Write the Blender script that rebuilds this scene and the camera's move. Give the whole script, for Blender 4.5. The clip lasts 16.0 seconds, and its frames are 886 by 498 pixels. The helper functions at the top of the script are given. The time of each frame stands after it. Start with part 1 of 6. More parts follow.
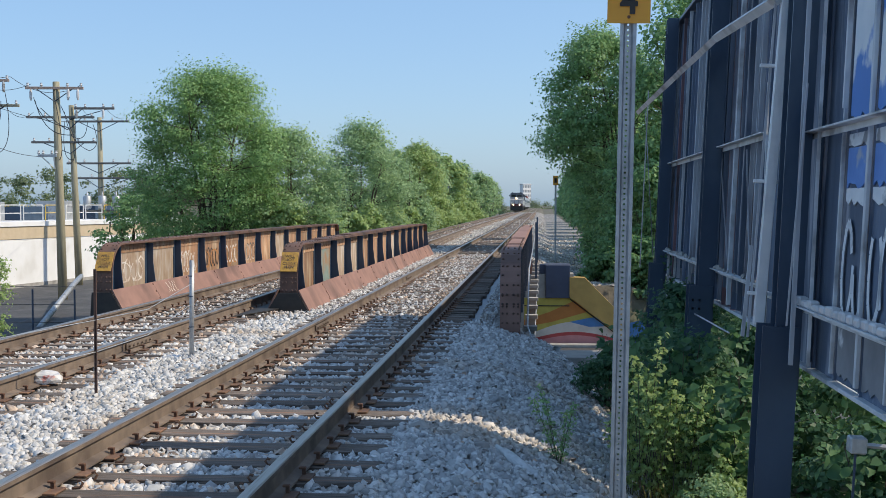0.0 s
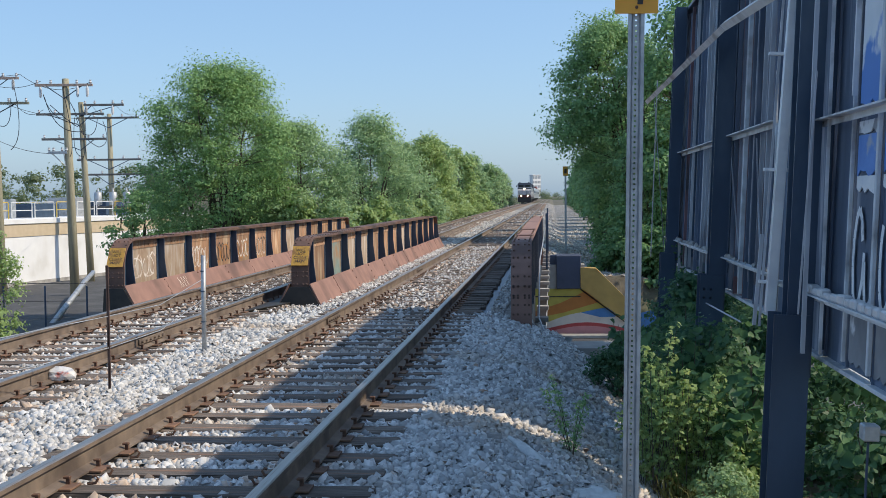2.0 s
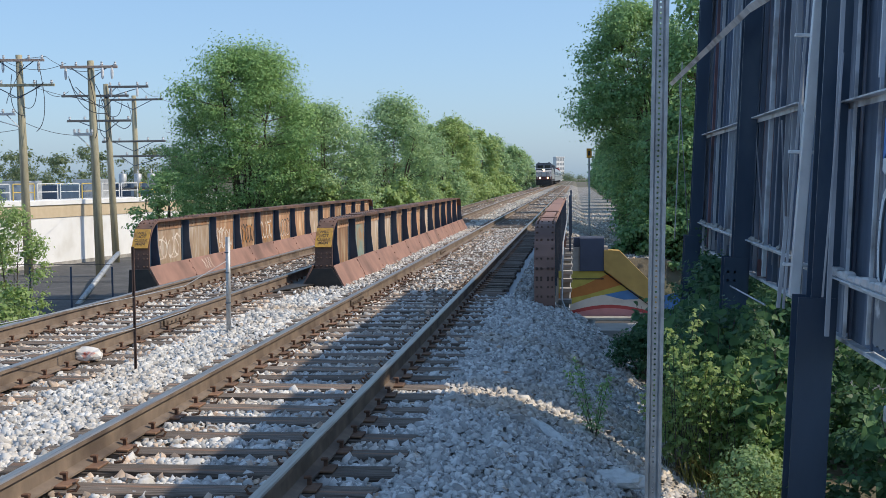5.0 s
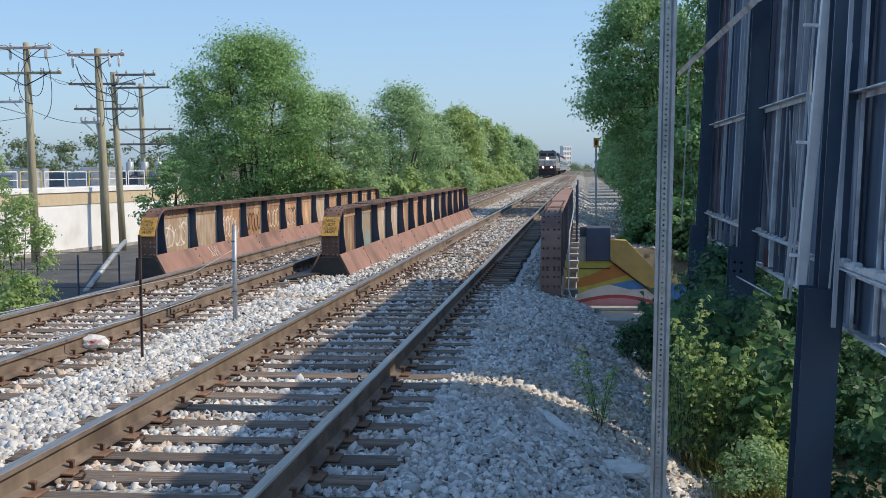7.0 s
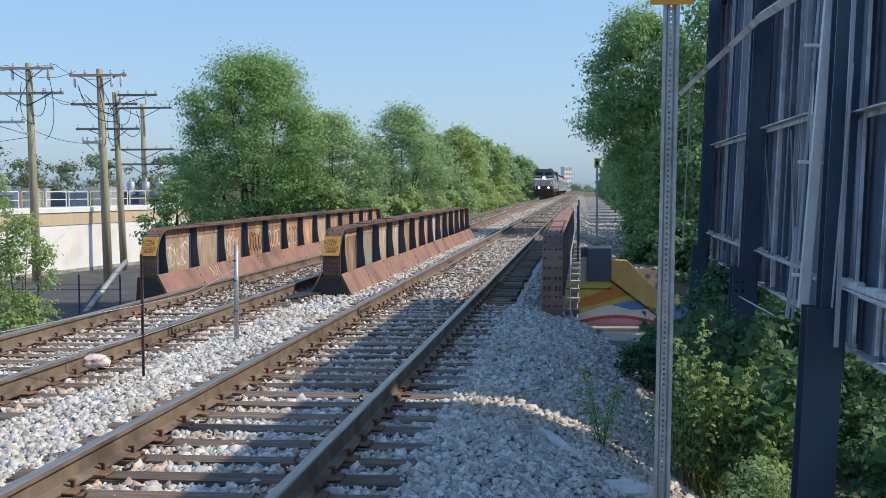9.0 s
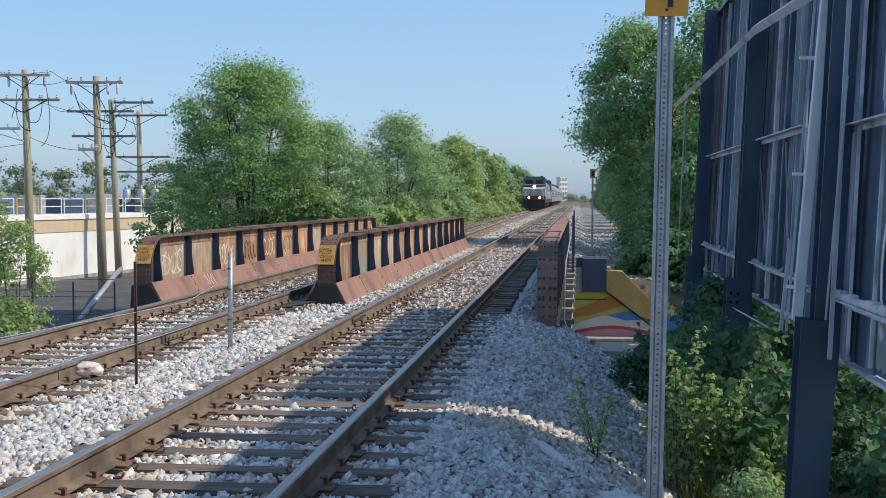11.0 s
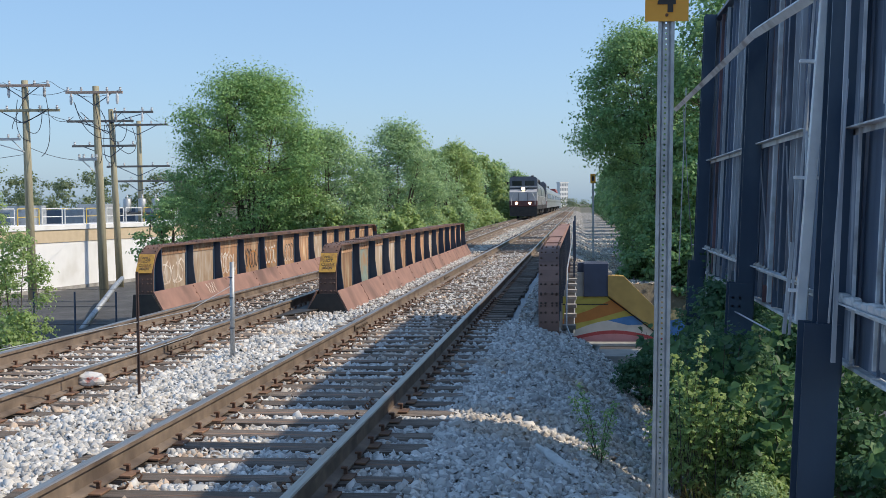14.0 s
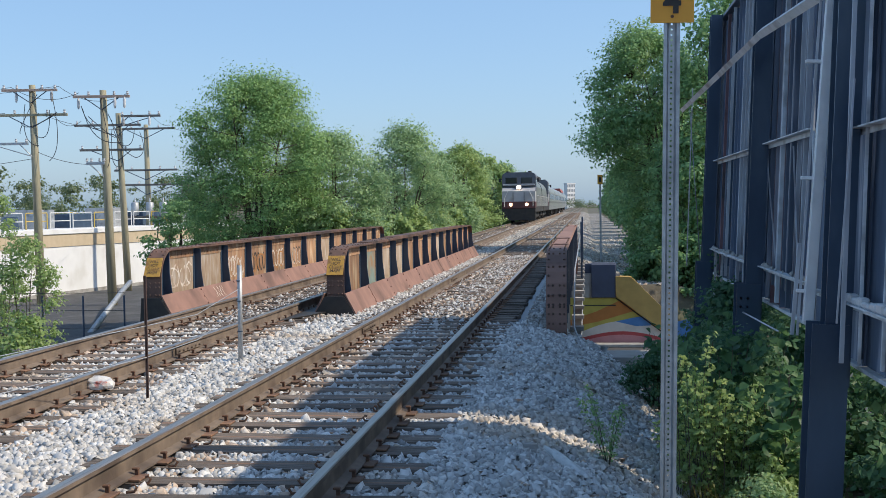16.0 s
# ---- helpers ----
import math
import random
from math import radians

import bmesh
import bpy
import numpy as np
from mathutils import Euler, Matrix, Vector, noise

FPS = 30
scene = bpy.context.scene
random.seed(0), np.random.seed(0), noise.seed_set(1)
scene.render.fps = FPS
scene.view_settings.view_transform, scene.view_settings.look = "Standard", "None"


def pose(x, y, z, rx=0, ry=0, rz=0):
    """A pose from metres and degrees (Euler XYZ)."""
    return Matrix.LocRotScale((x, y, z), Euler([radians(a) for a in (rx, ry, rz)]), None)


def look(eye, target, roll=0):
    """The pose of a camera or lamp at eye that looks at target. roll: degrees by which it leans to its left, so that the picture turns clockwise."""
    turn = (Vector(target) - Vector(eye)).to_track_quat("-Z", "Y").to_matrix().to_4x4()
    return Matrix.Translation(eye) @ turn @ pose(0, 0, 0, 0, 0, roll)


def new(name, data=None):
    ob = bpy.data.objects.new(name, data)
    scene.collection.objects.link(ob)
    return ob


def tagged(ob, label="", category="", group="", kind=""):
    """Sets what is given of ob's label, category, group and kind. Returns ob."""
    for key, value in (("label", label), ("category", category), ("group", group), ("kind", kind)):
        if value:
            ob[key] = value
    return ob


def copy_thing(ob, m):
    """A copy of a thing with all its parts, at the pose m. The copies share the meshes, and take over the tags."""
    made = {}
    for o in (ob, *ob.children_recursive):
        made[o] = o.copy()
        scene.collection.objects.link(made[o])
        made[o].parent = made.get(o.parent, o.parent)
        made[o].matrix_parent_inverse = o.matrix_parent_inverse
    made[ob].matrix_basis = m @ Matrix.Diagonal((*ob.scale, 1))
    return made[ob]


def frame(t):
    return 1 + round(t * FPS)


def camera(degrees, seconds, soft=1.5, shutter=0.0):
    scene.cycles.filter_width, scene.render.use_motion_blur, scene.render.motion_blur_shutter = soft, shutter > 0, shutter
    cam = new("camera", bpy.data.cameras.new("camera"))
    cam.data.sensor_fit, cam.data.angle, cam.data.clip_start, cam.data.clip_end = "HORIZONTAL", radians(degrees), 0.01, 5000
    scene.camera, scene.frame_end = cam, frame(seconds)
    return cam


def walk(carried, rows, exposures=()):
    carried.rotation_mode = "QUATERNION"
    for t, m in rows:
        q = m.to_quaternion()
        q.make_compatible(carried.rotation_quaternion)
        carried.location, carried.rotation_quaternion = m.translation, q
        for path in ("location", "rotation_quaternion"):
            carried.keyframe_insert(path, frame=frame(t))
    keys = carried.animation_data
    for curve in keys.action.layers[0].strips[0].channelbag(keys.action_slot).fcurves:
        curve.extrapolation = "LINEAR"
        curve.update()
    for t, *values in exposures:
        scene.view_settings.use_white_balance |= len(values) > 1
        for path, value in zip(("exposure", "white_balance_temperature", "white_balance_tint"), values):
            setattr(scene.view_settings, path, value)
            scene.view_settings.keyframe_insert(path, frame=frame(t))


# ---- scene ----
cam = camera(40.94, 16.0, soft=0.5)


def aim(x, y, z, yaw, pitch, roll):
    """Camera at a place, turned left by yaw, tipped up by pitch, rolled (degrees)."""
    return Matrix.Translation((x, y, z)) @ pose(0, 0, 0, 90 + pitch, 0, yaw) @ pose(0, 0, 0, 0, 0, -roll)


walk(cam, [
    (0, aim(-0.000, 0.000, 1.600, 4.74, -2.12, -0.00)),
    (0.5, aim(0.000, -0.003, 1.600, 4.89, -2.22, 0.07)),
    (1, aim(-0.004, -0.013, 1.602, 4.95, -2.33, 0.18)),
    (1.5, aim(0.001, -0.015, 1.598, 5.05, -2.35, 0.53)),
    (2, aim(0.001, -0.013, 1.603, 5.25, -2.50, 0.70)),
    (2.5, aim(0.001, -0.021, 1.603, 5.52, -2.81, 0.61)),
    (3, aim(-0.001, -0.021, 1.602, 5.80, -3.10, 0.45)),
    (3.5, aim(-0.000, -0.019, 1.602, 6.03, -3.16, 0.38)),
    (4, aim(0.000, -0.028, 1.601, 6.23, -3.07, 0.42)),
    (6.5, aim(0.000, -0.035, 1.609, 6.40, -3.90, 0.78)),
    (7, aim(-0.000, -0.031, 1.607, 6.69, -3.88, 0.44)),
    (7.5, aim(-0.011, -0.039, 1.604, 7.00, -3.59, 0.41)),
    (8, aim(-0.002, -0.045, 1.601, 7.07, -3.14, 0.50)),
    (8.5, aim(0.002, -0.020, 1.604, 6.90, -2.92, 0.50)),
    (9, aim(-0.010, -0.033, 1.599, 6.72, -2.90, 0.39)),
    (11.5, aim(-0.000, -0.022, 1.603, 6.50, -2.32, -0.01)),
    (12, aim(-0.000, -0.023, 1.608, 6.39, -2.22, 0.14)),
    (12.5, aim(-0.003, -0.018, 1.614, 6.36, -2.14, 0.28)),
    (13, aim(-0.002, -0.018, 1.605, 6.39, -2.12, 0.36)),
    (13.5, aim(-0.004, -0.016, 1.604, 6.46, -2.14, 0.50)),
    (14, aim(-0.009, -0.022, 1.605, 6.54, -2.14, 0.57)),
    (14.5, aim(-0.003, -0.021, 1.608, 6.67, -2.16, 0.75)),
    (15, aim(-0.009, -0.016, 1.608, 6.82, -2.16, 0.88)),
    (15.5, aim(-0.000, -0.031, 1.609, 6.94, -2.09, 0.96)),
    (16, aim(-0.005, -0.025, 1.610, 6.90, -2.05, 0.91)),
], exposures=[(0.0, 0.83, 6500, 9), (16.0, 0.83, 6500, 9)])

# ---- light: morning sun from the east side of the line, clear hazy sky ----
SUN_EL = 44.0
world = bpy.data.worlds.new("sky")
scene.world = world
world.use_nodes = True
wn, wl = world.node_tree.nodes, world.node_tree.links
sky = wn.new("ShaderNodeTexSky")
sky.sky_type = "NISHITA"
sky.sun_disc = False
sky.sun_elevation = radians(SUN_EL)
sky.sun_rotation = radians(90)
sky.air_density, sky.dust_density, sky.ozone_density = 1.0, 1.1, 3.0
wn["Background"].inputs["Strength"].default_value = 0.099
tint = wn.new("ShaderNodeMix")
tint.data_type, tint.blend_type = "RGBA", "MULTIPLY"
tint.inputs[0].default_value = 1.0
tint.inputs[7].default_value = (0.95, 0.965, 1.04, 1)
wl.new(sky.outputs[0], tint.inputs[6])
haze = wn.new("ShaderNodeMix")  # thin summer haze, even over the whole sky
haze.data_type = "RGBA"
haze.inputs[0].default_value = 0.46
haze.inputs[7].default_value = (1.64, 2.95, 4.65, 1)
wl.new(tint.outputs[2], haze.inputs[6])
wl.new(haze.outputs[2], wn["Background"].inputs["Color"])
sun_data = bpy.data.lights.new("sun", "SUN")
sun_data.energy, sun_data.angle, sun_data.color = 2.25, radians(0.6), (1.0, 0.86, 0.67)
sun = new("sun", sun_data)
sun.matrix_world = look((math.cos(radians(SUN_EL)) * 50, 0.0, math.sin(radians(SUN_EL)) * 50), (0, 0, 0))


# ---- materials ----
def mat(name, c1, c2, scale=8.0, c3=None, scale3=1.3, lo3=0.5, hi3=0.68, rough=0.8, metal=0.0, bump=0.3, bscale=40.0,
        stretch=(1, 1, 1), rand=0.0, island=0.0, emit=None, power=0.0, cells=0.0, bdist=0.01):
    m = bpy.data.materials.new(name)
    m.use_nodes = True
    n, l = m.node_tree.nodes, m.node_tree.links
    b = n["Principled BSDF"]
    b.inputs["Roughness"].default_value, b.inputs["Metallic"].default_value = rough, metal
    tc, mp = n.new("ShaderNodeTexCoord"), n.new("ShaderNodeMapping")
    mp.inputs["Scale"].default_value = stretch
    l.new(tc.outputs["Object"], mp.inputs[0])

    def noisy(sc, det=6.0):
        t = n.new("ShaderNodeTexNoise")
        t.inputs["Scale"].default_value, t.inputs["Detail"].default_value = sc, det
        l.new(mp.outputs[0], t.inputs["Vector"])
        return t.outputs["Fac"]

    def ramp(fac, lo, hi):
        r = n.new("ShaderNodeMapRange")
        r.inputs["From Min"].default_value, r.inputs["From Max"].default_value = lo, hi
        l.new(fac, r.inputs["Value"])
        return r.outputs[0]

    def mix(fac, a, c, kind="MIX"):
        x = n.new("ShaderNodeMix")
        x.data_type, x.blend_type = "RGBA", kind
        for sock, v in ((x.inputs[0], fac), (x.inputs[6], a), (x.inputs[7], c)):
            if hasattr(v, "is_output"):
                l.new(v, sock)
            else:
                sock.default_value = v if isinstance(v, float) else (*v, 1)
        return x.outputs[2]

    col = mix(ramp(noisy(scale), 0.32, 0.68), c1, c2)
    if cells:
        vo = n.new("ShaderNodeTexVoronoi")
        vo.inputs["Scale"].default_value = cells
        l.new(mp.outputs[0], vo.inputs["Vector"])
        bw = n.new("ShaderNodeSeparateColor")
        l.new(vo.outputs["Color"], bw.inputs[0])
        cm = n.new("ShaderNodeCombineColor")
        val = n.new("ShaderNodeMapRange")
        val.inputs["To Min"].default_value, val.inputs["To Max"].default_value = 0.45, 1.25
        l.new(bw.outputs[0], val.inputs["Value"])
        for i in range(3):
            l.new(val.outputs[0], cm.inputs[i])
        col = mix(1.0, col, cm.outputs[0], "MULTIPLY")
    if c3:
        col = mix(ramp(noisy(scale3, 8.0), lo3, hi3), col, c3)
    if rand or island:
        if rand:
            src = n.new("ShaderNodeObjectInfo").outputs["Random"]
        else:
            src = n.new("ShaderNodeNewGeometry").outputs["Random Per Island"]
        amt = rand or island
        v = n.new("ShaderNodeMapRange")
        v.inputs["To Min"].default_value, v.inputs["To Max"].default_value = 1 - amt, 1 + amt
        l.new(src, v.inputs["Value"])
        hs = n.new("ShaderNodeHueSaturation")
        l.new(v.outputs[0], hs.inputs["Value"])
        l.new(col, hs.inputs["Color"])
        col = hs.outputs[0]
    l.new(col, b.inputs["Base Color"])
    if bump:
        bp = n.new("ShaderNodeBump")
        bp.inputs["Strength"].default_value, bp.inputs["Distance"].default_value = bump, bdist
        if cells:
            l.new(vo.outputs["Distance"], bp.inputs["Height"])
        else:
            l.new(noisy(bscale), bp.inputs["Height"])
        l.new(bp.outputs[0], b.inputs["Normal"])
    if emit:
        b.inputs["Emission Color"].default_value = (*emit, 1)
        b.inputs["Emission Strength"].default_value = power
    return m


def leafy(name, c1, c2, trans=0.35):
    m = bpy.data.materials.new(name)
    m.use_nodes = True
    n, l = m.node_tree.nodes, m.node_tree.links
    b, out = n["Principled BSDF"], n["Material Output"]
    geo, mx = n.new("ShaderNodeNewGeometry"), n.new("ShaderNodeMix")
    mx.data_type = "RGBA"
    mx.inputs[6].default_value, mx.inputs[7].default_value = (*c1, 1), (*c2, 1)
    l.new(geo.outputs["Random Per Island"], mx.inputs[0])
    l.new(mx.outputs[2], b.inputs["Base Color"])
    b.inputs["Roughness"].default_value = 0.52
    b.inputs["Specular IOR Level"].default_value = 0.32
    tr, ms = n.new("ShaderNodeBsdfTranslucent"), n.new("ShaderNodeMixShader")
    hs = n.new("ShaderNodeHueSaturation")
    hs.inputs["Value"].default_value = 1.7
    hs.inputs["Hue"].default_value = 0.48
    l.new(mx.outputs[2], hs.inputs["Color"])
    l.new(hs.outputs[0], tr.inputs["Color"])
    ms.inputs[0].default_value = trans
    l.new(b.outputs[0], ms.inputs[1])
    l.new(tr.outputs[0], ms.inputs[2])
    l.new(ms.outputs[0], out.inputs["Surface"])
    return m


M_EARTH = mat("earth", (0.10, 0.085, 0.06), (0.16, 0.14, 0.10), 3, (0.07, 0.09, 0.035), 0.4, bump=0.6, bscale=9, bdist=0.04)
M_BALLAST_BED = mat("ballast_bed", (0.30, 0.29, 0.27), (0.40, 0.385, 0.365), 20, (0.19, 0.16, 0.135), 0.9, cells=19, bump=1.0, bdist=0.03, rough=0.95)
M_STONE = mat("ballast_stone", (0.45, 0.45, 0.45), (0.60, 0.595, 0.585), 9, (0.46, 0.39, 0.32), 0.7, 0.52, 0.72, rough=0.93, island=0.36, bump=0.25, bscale=60)
M_STONE_RUST = mat("rust_stained_stone", (0.44, 0.34, 0.265), (0.56, 0.46, 0.38), 9, (0.36, 0.24, 0.165), 1.5, rough=0.93, island=0.4, bump=0.25, bscale=60)
M_STONE_OLD = mat("weathered_ballast_stone", (0.44, 0.425, 0.40), (0.57, 0.55, 0.52), 9, (0.36, 0.31, 0.26), 0.5, 0.45, 0.7, rough=0.95, island=0.3, bump=0.25, bscale=60)
M_TIE = mat("tie_wood", (0.075, 0.06, 0.05), (0.23, 0.19, 0.16), 14, (0.36, 0.18, 0.10), 2.2, 0.54, 0.75, stretch=(0.35, 6, 6), rand=0.3, bump=1.0, bscale=12, bdist=0.02, rough=0.92)
M_RAIL_SIDE = mat("rail_side", (0.16, 0.125, 0.10), (0.25, 0.195, 0.15), 6, (0.10, 0.075, 0.06), 2.0, rough=0.75, metal=0.1, bump=0.2, bscale=60, bdist=0.004)
M_RAIL_TOP = mat("rail_top", (0.36, 0.32, 0.28), (0.44, 0.40, 0.36), 3, (0.27, 0.21, 0.17), 6, rough=0.38, metal=0.8, bump=0.05, stretch=(8, 0.3, 8))
M_RUST = mat("rusty_spike", (0.085, 0.048, 0.034), (0.19, 0.10, 0.06), 30, rough=0.85, bump=0.4, bscale=80, bdist=0.004)
M_PLATE = mat("tie_plate_rust", (0.12, 0.068, 0.048), (0.20, 0.115, 0.075), 20, (0.27, 0.15, 0.08), 4, rough=0.85, rand=0.3, bump=0.3, bscale=60, bdist=0.004)
M_GIRDER = mat("girder_rust", (0.12, 0.07, 0.053), (0.19, 0.105, 0.075), 5, (0.06, 0.044, 0.04), 1.4, 0.48, 0.66, rough=0.75, bump=0.35, bscale=30, bdist=0.006)
M_SKIRT = mat("skirt_rust", (0.25, 0.145, 0.115), (0.33, 0.19, 0.15), 3, (0.16, 0.095, 0.078), 1.0, rough=0.8, bump=0.25, bscale=30, bdist=0.005)
M_PANEL = mat("web_rust", (0.46, 0.25, 0.13), (0.24, 0.145, 0.095), 7, (0.58, 0.44, 0.29), 3.5, 0.5, 0.68, rough=0.8, rand=0.35, stretch=(1, 1.6, 0.42), bump=0.3, bscale=25, bdist=0.006)
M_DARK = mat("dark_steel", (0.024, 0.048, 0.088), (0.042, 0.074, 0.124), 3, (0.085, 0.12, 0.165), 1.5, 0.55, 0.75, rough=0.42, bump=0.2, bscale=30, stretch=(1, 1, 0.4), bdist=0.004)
M_YELLOW = mat("faded_yellow_paint", (0.52, 0.28, 0.045), (0.60, 0.35, 0.07), 6, (0.26, 0.13, 0.05), 7, 0.48, 0.66, rough=0.6, bump=0.1)
M_BLACK = mat("black_paint", (0.025, 0.022, 0.02), (0.04, 0.035, 0.03), 9, rough=0.6, bump=0.1)
M_FADED = mat("worn_lettering", (0.09, 0.06, 0.04), (0.14, 0.09, 0.05), 12, (0.42, 0.24, 0.06), 9, 0.52, 0.58, rough=0.7, bump=0)
M_GALV = mat("galvanised_steel", (0.38, 0.40, 0.42), (0.50, 0.52, 0.54), 25, (0.30, 0.31, 0.32), 3, rough=0.5, metal=0.55, bump=0.1, bscale=90, bdist=0.002)
M_BARK = mat("bark", (0.075, 0.06, 0.045), (0.13, 0.105, 0.08), 12, rough=0.95, stretch=(4, 4, 0.8), bump=0.8, bscale=14, bdist=0.02)
M_LEAF = leafy("leaf_mid", (0.17, 0.285, 0.14), (0.33, 0.46, 0.235), 0.36)
M_LEAF_BIG = leafy("leaf_big_tree", (0.125, 0.25, 0.095), (0.29, 0.44, 0.17), 0.36)
M_LEAF_LIGHT = leafy("leaf_light", (0.20, 0.305, 0.105), (0.33, 0.435, 0.175), 0.36)
M_LEAF_DARK = leafy("leaf_dark", (0.135, 0.26, 0.115), (0.27, 0.42, 0.18), 0.36)
M_LEAF_OLIVE = leafy("leaf_olive", (0.10, 0.15, 0.075), (0.17, 0.21, 0.11), 0.3)
# darker copy of the leaf green: the billboards' shade is put into the colour
M_LEAF_SHADE = leafy("leaf_undergrowth_shaded", (0.042, 0.11, 0.06), (0.11, 0.21, 0.10), 0.36)
M_POLE = mat("weathered_pole", (0.29, 0.265, 0.18), (0.40, 0.37, 0.265), 8, (0.22, 0.20, 0.14), 1, rough=0.95, stretch=(5, 5, 0.35), bump=0.5, bscale=10, bdist=0.01)
M_OLDARM = mat("grey_crossarm_wood", (0.13, 0.125, 0.12), (0.20, 0.19, 0.18), 9, (0.09, 0.085, 0.08), 2, rough=0.92, stretch=(0.4, 5, 5), bump=0.3)
M_ARM = mat("crossarm_wood", (0.33, 0.24, 0.20), (0.42, 0.33, 0.28), 9, rough=0.9, bump=0.2)
M_WIRE = mat("black_cable", (0.05, 0.05, 0.055), (0.08, 0.08, 0.085), 9, rough=0.6, bump=0)
M_PORCELAIN = mat("porcelain", (0.55, 0.55, 0.56), (0.68, 0.68, 0.69), 9, rough=0.3, bump=0)
M_WHITE = mat("white_wall_paint", (0.74, 0.75, 0.76), (0.80, 0.81, 0.82), 1.2, (0.66, 0.66, 0.65), 0.6, rough=0.8, bump=0.15, bscale=15)
M_TAN = mat("tan_wall_paint", (0.52, 0.42, 0.29), (0.58, 0.48, 0.34), 2, rough=0.8, bump=0.15)
M_ASPHALT = mat("asphalt", (0.055, 0.055, 0.057), (0.085, 0.085, 0.087), 4, (0.11, 0.11, 0.11), 0.5, rough=0.9, bump=0.3, bscale=60)
M_CONCRETE = mat("concrete", (0.30, 0.29, 0.27), (0.40, 0.39, 0.37), 3, (0.2, 0.19, 0.18), 1, rough=0.9, bump=0.3, bscale=20)


# ---- mesh helpers ----
def link(name, bm, material, parent=None, label="", smooth=False):
    me = bpy.data.meshes.new(name)
    bm.normal_update()
    bm.to_mesh(me)
    bm.free()
    if smooth:
        me.polygons.foreach_set("use_smooth", [True] * len(me.polygons))
    for m in (material if isinstance(material, (list, tuple)) else [material]):
        me.materials.append(m)
    ob = new(name, me)
    ob.parent = parent
    if label:
        ob["label"] = label
    return ob


def part(name, bm, material, parent, label="", smooth=False):
    return link(name, bm, material, parent, label, smooth)


def thing(name, label, category, group="", kind="", at=(0, 0, 0)):
    ob = new(name)
    ob.empty_display_size = 0.2
    ob.location = at
    return tagged(ob, label, category, group, kind)


def box(bm, x0, x1, y0, y1, z0, z1, bevel=0.0, m=None):
    r = bmesh.ops.create_cube(bm, size=1.0)
    vs = r["verts"]
    for v in vs:
        v.co = Vector(((x0 + x1) / 2 + v.co.x * (x1 - x0), (y0 + y1) / 2 + v.co.y * (y1 - y0), (z0 + z1) / 2 + v.co.z * (z1 - z0)))
    if bevel:
        es = list({e for v in vs for e in v.link_edges})
        r2 = bmesh.ops.bevel(bm, geom=es, offset=bevel, segments=1, affect="EDGES")
        vs = list({v for f in r2["faces"] for v in f.verts} | {v for v in vs if v.is_valid})
    if m is not None:
        bmesh.ops.transform(bm, matrix=m, verts=[v for v in vs if v.is_valid])
    return vs


def tube(bm, pts, radii, sides=8):
    """A tapered round bar along points."""
    pts = [Vector(p) for p in pts]
    rings = []
    for i, p in enumerate(pts):
        d = (pts[min(i + 1, len(pts) - 1)] - pts[max(i - 1, 0)]).normalized()
        a = d.orthogonal().normalized() if abs(d.z) > 0.9 else d.cross(Vector((0, 0, 1))).normalized()
        b = d.cross(a)
        r = radii[i] if isinstance(radii, (list, tuple)) else radii
        rings.append([bm.verts.new(p + (a * math.cos(t) + b * math.sin(t)) * r) for t in [2 * math.pi * k / sides for k in range(sides)]])
    for u, w in zip(rings, rings[1:]):
        for k in range(sides):
            bm.faces.new((u[k], u[(k + 1) % sides], w[(k + 1) % sides], w[k]))
    bm.faces.new(rings[0][::-1])
    bm.faces.new(rings[-1])


def prism(bm, outline, axis, a, b):
    """An outline (2D, counter-clockwise) pushed from a to b along an axis."""
    def at(p, t):
        return {"x": (t, p[0], p[1]), "y": (p[0], t, p[1]), "z": (p[0], p[1], t)}[axis]
    u = [bm.verts.new(at(p, a)) for p in outline]
    w = [bm.verts.new(at(p, b)) for p in outline]
    n = len(outline)
    for k in range(n):
        bm.faces.new((u[k], u[(k + 1) % n], w[(k + 1) % n], w[k]))
    bm.faces.new(u[::-1])
    bm.faces.new(w)
    bmesh.ops.recalc_face_normals(bm, faces=bm.faces[:])


def mesh_np(name, verts, faces, material, parent=None):
    me = bpy.data.meshes.new(name)
    verts, faces = np.asarray(verts, np.float32), np.asarray(faces, np.int32)
    k = faces.shape[1]
    me.vertices.add(len(verts))
    me.vertices.foreach_set("co", verts.ravel())
    me.loops.add(faces.size)
    me.loops.foreach_set("vertex_index", faces.ravel())
    me.polygons.add(len(faces))
    me.polygons.foreach_set("loop_start", np.arange(0, faces.size, k, dtype=np.int32))
    me.update(calc_edges=True)
    for m in (material if isinstance(material, (list, tuple)) else [material]):
        me.materials.append(m)
    ob = new(name, me)
    ob.parent = parent
    return ob


RNG = np.random.default_rng(7)

# ---- plan of the line (y runs along the track, z = 0 on the rail heads) ----
RAIL_R, RAIL_L = -1.63, -3.11
T2_R, T2_L = -4.96, -6.44
C1, C2 = (RAIL_R + RAIL_L) / 2, (T2_R + T2_L) / 2
TIE_TOP = -0.175
BRIDGE0, BRIDGE1 = 18.2, 42.5
STREET = -3.4


def c2_shift(y):
    t = min(max((y - 45) / 50, 0), 1)
    return -0.36 * t * t * (3 - 2 * t)


